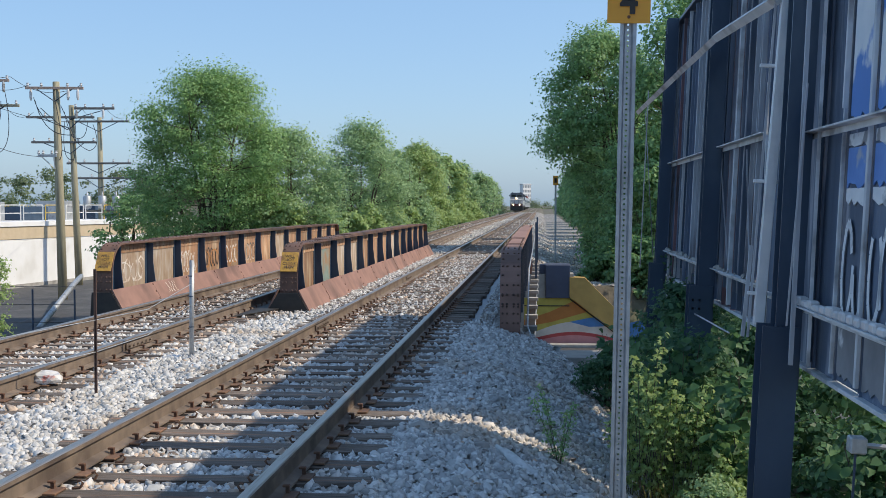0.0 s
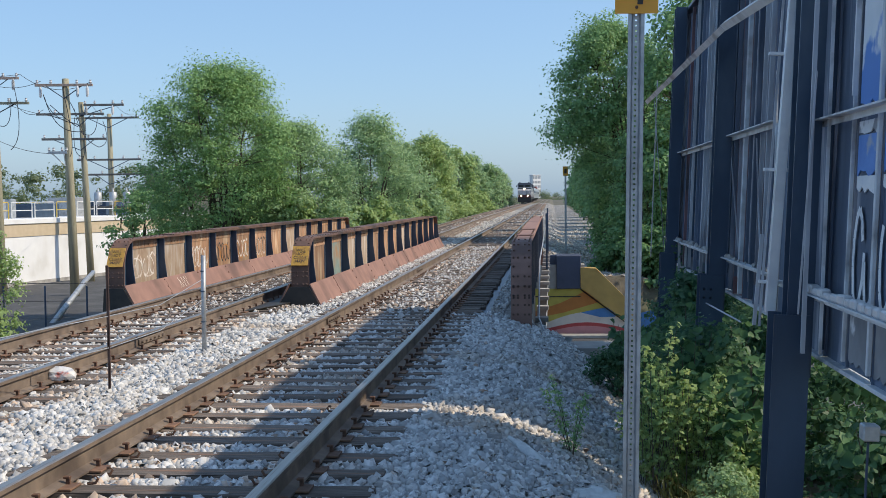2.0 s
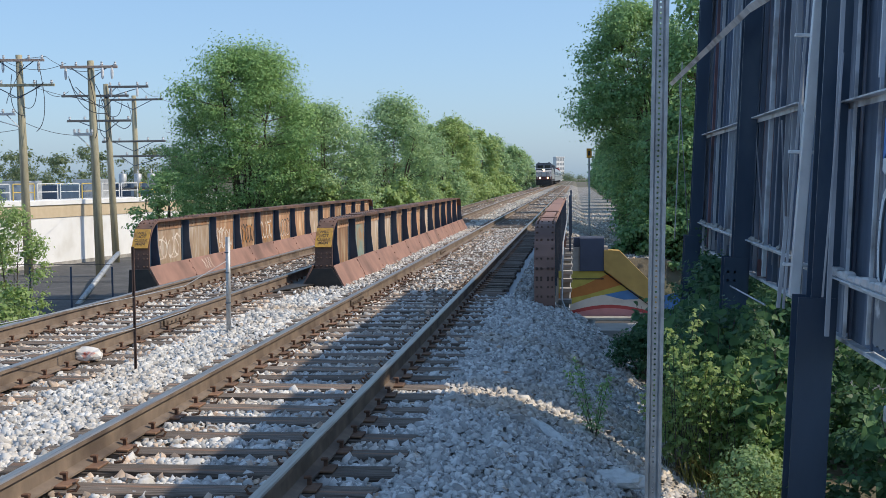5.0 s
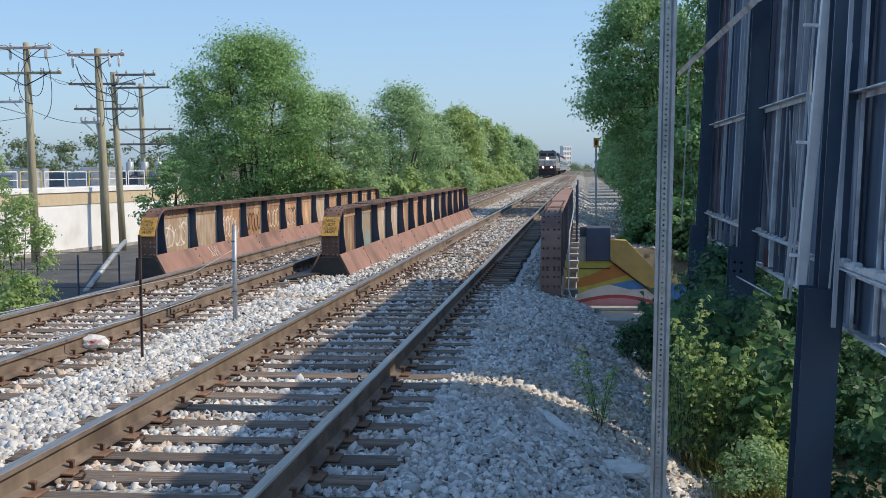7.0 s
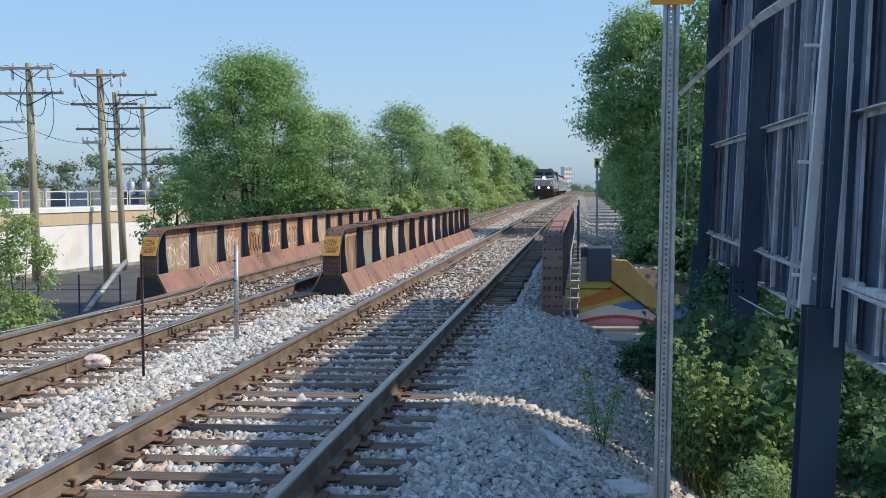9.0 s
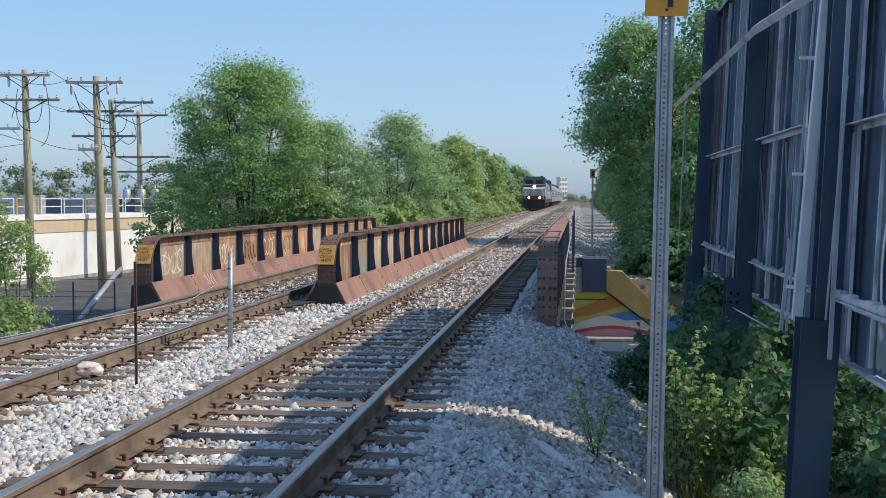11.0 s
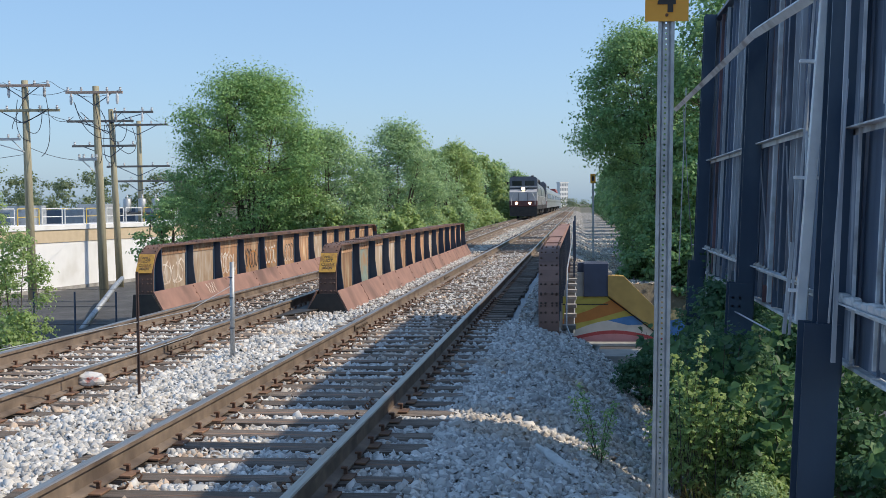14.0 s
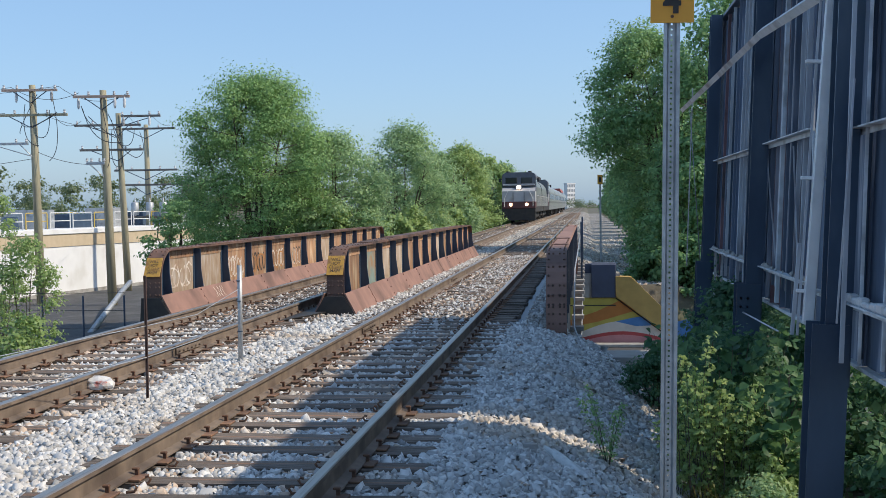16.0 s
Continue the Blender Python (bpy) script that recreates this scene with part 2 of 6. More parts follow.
def bank(x):
    """Height of the embankment across the line."""
    xs = [-400, -13.5, -9.6, -8.2, -7.3, -6.9, -1.0, -0.55, 0.1, 0.9, 1.6, 3.0, 5.0, 9.0, 400]
    zs = [STREET, STREET, -1.9, -0.75, -0.3, -0.22, -0.22, -0.27, -0.52, -0.98, -1.25, -1.3, -1.8, STREET, STREET]
    return np.interp(x, xs, zs)


def ground_z(x, y):
    x, y = np.asarray(x, float), np.asarray(y, float)
    b = bank(x)
    far = np.clip((y - 46) / 20, 0, 1)
    b = np.where((x > 0.1) & (y > 42), b * (1 - far) + np.maximum(b, -0.75) * far, b)
    b = np.where((x < -7.3) & (y > 42), b * (1 - far) + np.maximum(b, np.interp(x, [-400, -18, -12.5, -7.3], [STREET, STREET, -1.3, -0.3])) * far, b)
    cut = (y > BRIDGE0) & (y < BRIDGE1)
    wob = 0.05 * np.sin(x * 2.1 + 1.3 * np.sin(y * 0.7)) * np.sin(y * 1.3) * np.clip((x + 0.6) / 1.0, 0, 1) * np.clip((60 - y) / 15, 0, 1)
    return np.where(cut, STREET, b + np.where(x > -0.6, wob, 0))


def build_ground():
    xs = np.unique(np.concatenate([np.array([-3000, -900, -300, -120, -60, -40, -30, -24, -20]), np.arange(-16, -7, 0.5), np.arange(-7.5, -0.9, 0.8),
                                   np.arange(-1.0, 3.4, 0.12), np.arange(4, 12, 1.0), np.array([16, 24, 40, 80, 200, 600, 3000])]))
    ys = np.unique(np.concatenate([np.array([-300, -60, -15, -5]), np.arange(0, BRIDGE0, 0.2), np.array([BRIDGE0 - 0.02, BRIDGE0 + 0.02]),
                                   np.arange(19, 42, 2.0), np.array([BRIDGE1 - 0.02, BRIDGE1 + 0.02]), np.arange(43, 90, 1.0), np.array([100, 120, 160, 220, 300, 500, 900, 2000, 4500])]))
    X, Y = np.meshgrid(xs, ys)
    Z = ground_z(X, Y)
    nx = len(xs)
    v = np.stack([X.ravel(), Y.ravel(), Z.ravel()], 1)
    i = np.arange(len(ys) - 1)[:, None] * nx + np.arange(nx - 1)[None, :]
    f = np.stack([i, i + 1, i + nx + 1, i + nx], -1).reshape(-1, 4)
    ob = mesh_np("ground", v, f, [M_EARTH, M_BALLAST_BED, M_ASPHALT])
    cx, cz, cy = v[f].mean(1)[:, 0], v[f].mean(1)[:, 2], v[f].mean(1)[:, 1]
    mi = np.where((cx > -9.2) & (cx < np.where(cy > BRIDGE1, 3.4, 1.7)) & (cy < 320), 1, 0)
    mi = np.where((cz < STREET + 0.05) & (cy < 80) & (cx < 0), 2, mi)
    mi = np.where((cy > BRIDGE0) & (cy < BRIDGE1), 2, mi)
    ob.data.polygons.foreach_set("material_index", mi.astype(np.int32))
    tagged(ob, "ballasted railway embankment with earth banks and asphalt yard", "ground", kind="structure")


build_ground()


def rail_bar(name, x, y0, y1, shift=None):
    """A flat-bottomed rail: rusty web and foot, worn bright head."""
    head = [(0.010, -0.046), (0.035, -0.036), (0.036, -0.008), (0.028, 0.0), (-0.028, 0.0), (-0.036, -0.008), (-0.035, -0.036), (-0.010, -0.046)]
    foot = [(-0.075, -0.172), (0.075, -0.172), (0.075, -0.160), (0.012, -0.140), (0.010, -0.046), (-0.010, -0.046), (-0.012, -0.140), (-0.075, -0.160)]
    ys = [y0] + [y for y in range(20, 400, 6) if y0 < y < y1] + [y1]
    t = thing(name, "steel running rail, rusty web and polished head, spiked to wooden ties", "rail", "running rails")
    for pname, prof in (("rail_head", head), ("rail_web", foot)):
        bm = bmesh.new()
        rings = [[bm.verts.new((x + p[0] + (shift(y) if shift else 0), y, p[1])) for p in prof] for y in ys]
        n = len(prof)
        for u, w in zip(rings, rings[1:]):
            for k in range(n):
                fc = bm.faces.new((u[k], w[k], w[(k + 1) % n], u[(k + 1) % n]))
                fc.material_index = 1 if pname == "rail_head" and k in (2, 3, 4) else 0
        bm.faces.new(rings[0])
        bm.faces.new(rings[-1][::-1])
        bmesh.ops.recalc_face_normals(bm, faces=bm.faces[:])
        part(pname, bm, [M_RAIL_SIDE, M_RAIL_TOP], t, "bright polished running surface" if pname == "rail_head" else "")
    return t


for rx, sh in ((RAIL_R, None), (RAIL_L, None), (T2_R, c2_shift), (T2_L, c2_shift)):
    rail_bar("rail", rx, -6.0, 900.0, sh)


def joint_bar(x, y, side):
    bm = bmesh.new()
    box(bm, x + side * 0.014, x + side * 0.034, y - 0.45, y + 0.45, -0.125, -0.055, 0.004)
    for k in range(6):
        yy = y - 0.375 + 0.15 * k
        tube(bm, [(x + side * 0.03, yy, -0.09), (x + side * 0.058, yy, -0.09)], 0.016, 6)
    ob = link("joint_bar", bm, M_RAIL_SIDE)
    tagged(ob, "bolted rusty joint bar on the web of the rail", "joint bar", "rail joint bars")


for jy in (16.5, 27.5, 39.0):
    joint_bar(RAIL_L, jy, 1)
joint_bar(T2_R, 14.2, 1)
joint_bar(RAIL_R, 30.0, 1)


# ---- ties ----
def tie_meshes():
    out = []
    for k in range(5):
        bm = bmesh.new()
        r = random.Random(k)
        box(bm, -1.25, 1.25, -0.11, 0.11, -0.18, 0.0, 0.012)
        bmesh.ops.bisect_plane(bm, geom=bm.verts[:] + bm.edges[:] + bm.faces[:], plane_co=(0.3, 0, 0), plane_no=(1, 0, 0))
        bmesh.ops.bisect_plane(bm, geom=bm.verts[:] + bm.edges[:] + bm.faces[:], plane_co=(-0.4, 0, 0), plane_no=(1, 0, 0))
        for v in bm.verts:
            v.co += Vector((r.uniform(-0.02, 0.02) if abs(v.co.x) > 1 else 0, r.uniform(-0.012, 0.012), r.uniform(-0.012, 0.004)))
        me = bpy.data.meshes.new("railway_tie")
        bm.to_mesh(me)
        bm.free()
        me.materials.append(M_TIE)
        out.append(me)
    return out


TIES = tie_meshes()


def simple_mesh(name, build, material):
    bm = bmesh.new()
    build(bm)
    me = bpy.data.meshes.new(name)
    bm.to_mesh(me)
    bm.free()
    me.materials.append(material)
    return me


PLATE = simple_mesh("tie_plate", lambda bm: box(bm, -0.155, 0.155, -0.09, 0.09, 0.0, 0.014, 0.003), M_PLATE)


def spike_shape(bm):
    box(bm, -0.012, 0.012, -0.012, 0.012, 0.0, 0.05)
    box(bm, -0.03, 0.014, -0.018, 0.018, 0.05, 0.066, 0.004)


SPIKE = simple_mesh("spike", spike_shape, M_RUST)


def anchor_shape(bm):
    tube(bm, [(-0.02, 0, -0.02), (-0.075, 0, -0.015), (-0.09, 0, 0.012), (-0.075, 0, 0.03), (-0.055, 0, 0.024)], 0.010, 5)


ANCHOR = simple_mesh("rail_anchor", anchor_shape, M_RUST)


def child(name, me, parent, at, rz=0.0):
    o = new(name, me)
    o.parent = parent
    o.location = at
    o.rotation_euler[2] = rz
    return o


tie_rows = []


def lay_ties():
    r = random.Random(3)
    for c, rails, first, n in ((C1, (RAIL_L, RAIL_R), 4.2, 95), (C2, (T2_L, T2_R), 6.0, 85)):
        y = first
        for k in range(n):
            y += 0.485 + r.uniform(-0.03, 0.03)
            if BRIDGE0 - 0.5 < y < BRIDGE1:
                y -= 0.09
            ob = new("railway_tie", TIES[k % 5])
            ob.location = (c + r.uniform(-0.04, 0.04), y, TIE_TOP + r.uniform(-0.006, 0.0))
            ob.rotation_euler[2] = radians(r.uniform(-1.3, 1.3)) + (math.pi if r.random() < 0.5 else 0)
            tagged(ob, "weathered dark wooden railway tie bedded in ballast", "railway tie", "ties of the near track" if c == C1 else "ties of the second track")
            tie_rows.append((c, y))
            if y < 34:
                s = -1 if abs(ob.rotation_euler[2]) > 1 else 1
                for rx in rails:
                    lx = (rx - ob.location.x) * s
                    child("tie_plate", PLATE, ob, (lx, 0, 0.002))
                    if y < 22:
                        for sx in (-1, 1):
                            child("spike", SPIKE, ob, (lx + sx * 0.085, sx * 0.05, 0.0), 0 if sx > 0 else math.pi)
                        if c == C1 or y < 18:
                            inner = 1 if rx < c else -1
                            child("rail_anchor", ANCHOR, ob, (lx + inner * s * 0.155, 0.13, 0.02), math.pi if inner * s > 0 else 0)


lay_ties()


def far_ties():
    v, f = [], []
    base = np.array([(-1, -1, -1), (1, -1, -1), (1, 1, -1), (-1, 1, -1), (-1, -1, 1), (1, -1, 1), (1, 1, 1), (-1, 1, 1)], float) * (1.25, 0.11, 0.09)
    quads = np.array([(4, 5, 6, 7), (0, 1, 5, 4), (1, 2, 6, 5), (2, 3, 7, 6), (3, 0, 4, 7)])
    n = 0
    for c, y0 in ((C1, max(y for k, y in tie_rows if k == C1)), (C2, max(y for k, y in tie_rows if k == C2))):
        for y in np.arange(y0 + 0.48, 260, 0.485):
            v.append(base + (c + (c2_shift(y) if c == C2 else 0) + RNG.uniform(-0.04, 0.04), y, TIE_TOP - 0.09))
            f.append(quads + n)
            n += 8
    ob = mesh_np("distant_ties", np.concatenate(v), np.concatenate(f), M_TIE)
    tagged(ob, "rows of dark wooden ties further down the line", "railway ties", kind="stuff")


far_ties()


# ---- ballast stones ----
def stones(name, n, x0, x1, y0, y1, size, lift, skip_ties=True, zfun=None, label="loose pale grey crushed ballast stones"):
    x, y = RNG.uniform(x0, x1, n), RNG.uniform(y0, y1, n)
    keep = np.ones(n, bool)
    if name == "bridge_ballast":
        keep &= ~((x > RAIL_R) & (x < -0.98))
        keep &= ~((x > T2_R - 0.05) & (x < np.minimum(-4.9 + (y - 18.3) * 0.32, -4.45)))
    for rx in (RAIL_L, RAIL_R, T2_L, T2_R):
        keep &= np.abs(x - rx) > 0.085
    if skip_ties:
        for c in (C1, C2):
            ty = np.sort(np.array([t for k, t in tie_rows if k == c]))
            j = np.clip(np.searchsorted(ty, y), 1, len(ty) - 1)
            d = np.minimum(np.abs(y - ty[j]), np.abs(y - ty[j - 1]))
            on = (np.abs(x - c) < 1.24) & (d < 0.125)
            keep &= ~(on & (RNG.random(n) > (0.14 if zfun else 0.05)))
    x, y = x[keep], y[keep]
    n = len(x)
    inside = ((np.abs(x - C1) < 1.2) | (np.abs(x - C2) < 1.2))
    z = (zfun(x, y) if zfun else ground_z(x, y)) + lift + RNG.uniform(-0.018, 0.034, n) - np.where(inside, 0.012, 0)
    # blocky broken chips, eight uneven corners each, lying mostly flat; the buried underside is open
    block = np.array([(-1, -1, -1), (1, -1, -1), (1, 1, -1), (-1, 1, -1), (-0.8, -0.75, 1), (0.75, -0.8, 1), (0.8, 0.75, 1), (-0.75, 0.8, 1)], float) * (0.78, 0.78, 0.72)
    cub = block[None] * RNG.uniform(0.62, 1.15, (n, 8, 1)) + RNG.normal(0, 0.17, (n, 8, 3))
    cub *= np.stack([RNG.uniform(0.85, 1.35, n), RNG.uniform(0.75, 1.05, n), RNG.uniform(0.55, 0.95, n)], 1)[:, None, :] * (RNG.lognormal(0, 0.26, (n, 1, 1)) * size * 0.58)
    tx, ty, tz = RNG.normal(0, 0.5, n), RNG.normal(0, 0.5, n), RNG.uniform(0, 6.28, n)
    one, nil = np.ones(n), np.zeros(n)
    rx_ = np.stack([one, nil, nil, nil, np.cos(tx), -np.sin(tx), nil, np.sin(tx), np.cos(tx)], 1).reshape(n, 3, 3)
    ry_ = np.stack([np.cos(ty), nil, np.sin(ty), nil, one, nil, -np.sin(ty), nil, np.cos(ty)], 1).reshape(n, 3, 3)
    rz_ = np.stack([np.cos(tz), -np.sin(tz), nil, np.sin(tz), np.cos(tz), nil, nil, nil, one], 1).reshape(n, 3, 3)
    R = rx_ @ ry_ @ rz_
    v = np.einsum("nij,nkj->nki", R, cub) + np.stack([x, y, z], 1)[:, None, :]
    tris = np.array([(4, 5, 6), (4, 6, 7), (0, 1, 5), (0, 5, 4), (1, 2, 6), (1, 6, 5), (2, 3, 7), (2, 7, 6), (3, 0, 4), (3, 4, 7)])
    f = (tris[None] + 8 * np.arange(n)[:, None, None]).reshape(-1, 3)
    ob = mesh_np(name, v.reshape(-1, 3), f, [M_STONE_OLD if y0 > BRIDGE1 - 0.5 else M_STONE, M_STONE_RUST])
    near = np.minimum.reduce([np.abs(x - (rx + off)) for rx, off in ((RAIL_L, 0.3), (T2_L, 0.3), (RAIL_R, -0.25), (T2_R, -0.25), (T2_R, 0.3))])
    rusty = (RNG.random(n) < np.clip(0.55 - near * 1.7, 0.012, 1)).astype(np.int32)
    ob.data.polygons.foreach_set("material_index", np.repeat(rusty, 10))
    tagged(ob, label, "ballast", kind="stuff")


stones("ballast", 78000, -8.4, 1.5, 6.4, 12.5, 0.046, 0.002)
stones("ballast", 47000, -8.4, 1.5, 12.5, BRIDGE0 - 0.1, 0.052, 0.0)


def deck_z(x, y):
    return np.where(np.abs(x - C1) < 1.24, -0.192, np.where(np.abs(x - C2) < 1.24, -0.20, -0.225))


stones("bridge_ballast", 36000, -6.9, -0.75, BRIDGE0, BRIDGE1, 0.045, 0.0, True, deck_z, "pale ballast stones spread over the bridge deck")
stones("distant_ballast", 15000, -7.6, 0.15, BRIDGE1, 80, 0.070, 0.0, True, None, "pale ballast stones further down the line")
stones("distant_ballast", 4500, -7.6, 0.15, 80, 150, 0.11, 0.0, True, None, "pale ballast stones further down the line")
stones("shoulder_gravel", 4500, 0.15, 2.6, BRIDGE1, 85, 0.075, 0.0, True, None, "scattered stones on the dirt shoulder beside the line")


# ---- bridge ----
def bridge_deck():
    bm = bmesh.new()
    box(bm, -7.35, -0.5, BRIDGE0 - 0.05, BRIDGE1 + 0.05, -0.75, -0.25)
    ob = link("bridge_deck", bm, M_BALLAST_BED)
    tagged(ob, "ballasted bridge deck carrying the two tracks over the street", "bridge deck", kind="structure")


bridge_deck()


def deck_trough():
    bm = bmesh.new()
    box(bm, -1.58, -0.98, BRIDGE0 + 0.1, BRIDGE1 - 0.1, -0.25, -0.236)
    ob = link("deck_plate", bm, M_DARK)
    tagged(ob, "dark steel deck plate under the tie ends", "deck plate", "deck plates")
    # added sheet over the tie ends: its black stands for the gap's shade
    bm = bmesh.new()
    prism(bm, [(-4.87, 18.3), (-4.45, 19.75), (-4.45, BRIDGE1 - 0.1), (-4.87, BRIDGE1 - 0.1)], "z", -0.171, -0.158)
    ob = link("deck_plate", bm, M_BLACK)
    tagged(ob, "black sheet standing in for the dark gap beside the middle girder", "deck plate", "deck plates")


deck_trough()


def graffiti(bm, y0, y1, z0, z1, x, r, n=4, stroke=0.028):
    """Looping brush strokes on a plate facing +x."""
    for k in range(n):
        cy = y0 + (y1 - y0) * (k + 0.5) / n
        w, h = (y1 - y0) / n * 0.55, (z1 - z0) * 0.36
        a0, a1 = r.uniform(0, 6), r.uniform(3.5, 6.2)
        pts = []
        for i in range(11):
            a = a0 + a1 * i / 10
            pts.append((cy + w * math.cos(a) * (1 - 0.03 * i), (z0 + z1) / 2 + h * math.sin(a) + r.uniform(-0.02, 0.02)))
        for (ya, za), (yb, zb) in zip(pts, pts[1:]):
            d = Vector((yb - ya, zb - za))
            if d.length < 1e-4:
                continue
            s = Vector((-d.y, d.x)).normalized() * stroke
            q = [bm.verts.new((x, ya + s.x, za + s.y)), bm.verts.new((x, ya - s.x, za - s.y)), bm.verts.new((x, yb - s.x, zb - s.y)), bm.verts.new((x, yb + s.x, zb + s.y))]
            bm.faces.new(q)


M_SPRAY_W = mat("white_spray_paint", (0.78, 0.72, 0.66), (0.66, 0.60, 0.52), 9, (0.45, 0.3, 0.2), 5, rough=0.7, bump=0)
M_SPRAY_T = mat("teal_spray_paint", (0.20, 0.28, 0.25), (0.27, 0.34, 0.30), 7, (0.36, 0.21, 0.11), 3, 0.42, 0.6, rough=0.7, bump=0)
M_SPRAY_O = mat("orange_spray_paint", (0.55, 0.24, 0.05), (0.42, 0.18, 0.05), 9, rough=0.7, bump=0)
M_SPRAY_G = mat("pale_graffiti_ground", (0.54, 0.43, 0.31), (0.34, 0.21, 0.13), 8, (0.62, 0.55, 0.47), 4, 0.48, 0.66, rough=0.75, rand=0.2, stretch=(1, 1.5, 0.5), bump=0.1)


def lettering(text, size, material, parent, m, spacing=1.0):
    cu = bpy.data.curves.new("lettering", "FONT")
    cu.body, cu.size, cu.align_x, cu.align_y, cu.extrude, cu.space_line = text, size, "CENTER", "CENTER", 0.002, spacing
    cu.offset = size * (0.03 if len(text) == 1 else 0.01)
    tmp = new("lettering", cu)
    me = bpy.data.meshes.new_from_object(tmp.evaluated_get(bpy.context.evaluated_depsgraph_get()))
    bpy.data.objects.remove(tmp)
    me.materials.clear()
    me.materials.append(material)
    ob = new("lettering", me)
    ob.parent = parent
    ob.matrix_basis = m
    return ob


TOP = 0.90


def girder(xc, y0, y1, side, sign, look_words, seed, skirt=True, second=False):
    """A riveted plate girder with rounded end. side: +1 when its panelled face looks to +x."""
    r = random.Random(seed)
    g = thing("plate_girder", look_words, "bridge girder", "bridge girders")
    R = 0.80 if second else 0.55
    # web
    out = [(y0, -0.75), (y1, -0.75)]
    out += [(y1 - R + R * math.cos(a), TOP - 0.03 - R + R * math.sin(a)) for a in [math.pi / 2 * k / 6 for k in range(7)]]
    out += [(y0 + R - R * math.sin(a), TOP - 0.03 - R + R * math.cos(a)) for a in [math.pi / 2 * k / 6 for k in range(7)]]
    bm = bmesh.new()
    prism(bm, out, "x", xc - 0.012, xc + 0.012)
    part("web_plate", bm, M_GIRDER, g)
    # flange strip, rolled over both ends
    hw = 0.152
    path = [(y0, -0.75), (y0, -0.3), (y0, 0.1)]
    path += [(y0 + R - R * math.cos(a), TOP - R + R * math.sin(a)) for a in [math.pi / 2 * k / 7 for k in range(8)]]
    path += [(y, TOP) for y in np.linspace(y0 + R + 0.5, y1 - R - 0.3, 12)]
    path += [(y1 - R + R * math.sin(a), TOP - R + R * math.cos(a)) for a in [math.pi / 2 * k / 7 for k in range(8)]]
    path += [(y1, 0.0), (y1, -0.75)]
    bm = bmesh.new()
    rings = []
    for i, (y, z) in enumerate(path):
        a, b = path[max(i - 1, 0)], path[min(i + 1, len(path) - 1)]
        d = Vector((b[0] - a[0], b[1] - a[1])).normalized()
        nn = Vector((-d.y, d.x)) * 0.03
        rings.append([bm.verts.new((xc - hw, y, z)), bm.verts.new((xc + hw, y, z)), bm.verts.new((xc + hw, y + nn.x, z + nn.y)), bm.verts.new((xc - hw, y + nn.x, z + nn.y))])
    for u, w in zip(rings, rings[1:]):
        for k in range(4):
            bm.faces.new((u[k], u[(k + 1) % 4], w[(k + 1) % 4], w[k]))
    bm.faces.new(rings[0])
    bm.faces.new(rings[-1])
    bmesh.ops.recalc_face_normals(bm, faces=bm.faces[:])
    part("top_flange", bm, M_SKIRT if second else M_GIRDER, g)
    # cover plates lapped on the flange
    for k, (a, b) in enumerate(((0.12, 0.88), (0.25, 0.75))):
        bm = bmesh.new()
        box(bm, xc - hw + 0.005 + 0.01 * k, xc + hw - 0.005 - 0.01 * k, y0 + (y1 - y0) * a, y0 + (y1 - y0) * b, TOP + 0.03 + 0.018 * k, TOP + 0.048 + 0.018 * k, 0.004)
        part("cover_plate", bm, M_SKIRT if second else M_GIRDER, g)
    # rivets on flange and rolled end
    bm = bmesh.new()

    def rivet(x, y, z, n):
        m = Matrix.Translation((x, y, z)) @ Vector(n).to_track_quat("Z", "Y").to_matrix().to_4x4()
        bmesh.ops.create_cone(bm, segments=6, radius1=0.022, radius2=0.012, depth=0.026, cap_ends=True, matrix=m)
    for row in (-0.115, -0.05, 0.05, 0.115):
        for k in range(9):
            if abs(row) < 0.1 and k % 2:
                continue
            a = math.pi / 2 * k / 8
            c = (y0 + R - (R + 0.03) * math.cos(a), TOP - R + (R + 0.03) * math.sin(a))
            rivet(xc + row, c[0], c[1] + 0.004, (0, -math.cos(a), math.sin(a)))
        for k in range(6):
            rivet(xc + row, y0 - 0.034, 0.28 - 0.14 * k, (0, -1, 0))
        for k in range(int((y1 - y0 - 2) / 0.25)):
            if abs(row) > 0.1:
                rivet(xc + row, y0 + 1 + 0.25 * k, TOP + 0.033 + (0.018 if 0.12 < (1 + 0.25 * k) / (y1 - y0) < 0.88 else 0), (0, 0, 1))
    ob = part("rivets", bm, M_GIRDER, g)
    ob["kind"] = "stuff"
    # stiffeners, web panels between them, knees
    n = 13
    off = 0.72 if second else 0.42
    step = (y1 - y0 - 0.08 - off) / n if not second else (y1 - y0 - 2 * off) / n
    for k in range(n + 1):
        y = y0 + off + step * k
        for s in (1, -1):
            bm = bmesh.new()
            box(bm, xc + s * 0.012 if s > 0 else xc - 0.15, xc + 0.15 if s > 0 else xc - 0.012, y - 0.012, y + 0.012, -0.2, TOP - 0.02)
            box(bm, xc + 0.012 if s > 0 else xc - 0.026, xc + 0.026 if s > 0 else xc - 0.012, y - 0.09, y + 0.09, -0.2, TOP - 0.02)
            for j in range(6):
                zz = 0.05 + j * 0.14
                tube(bm, [(xc + s * 0.02, y + 0.055, zz), (xc + s * 0.04, y + 0.055, zz)], 0.02, 5)
            if s == side and skirt:
                # triangular knee plate
                pr = [(xc + s * 0.15, -0.2), (xc + s * 0.235, -0.2), (xc + s * 0.15, 0.5)]
                prism(bm, pr if s > 0 else pr[::-1], "y", y - 0.012, y + 0.012)
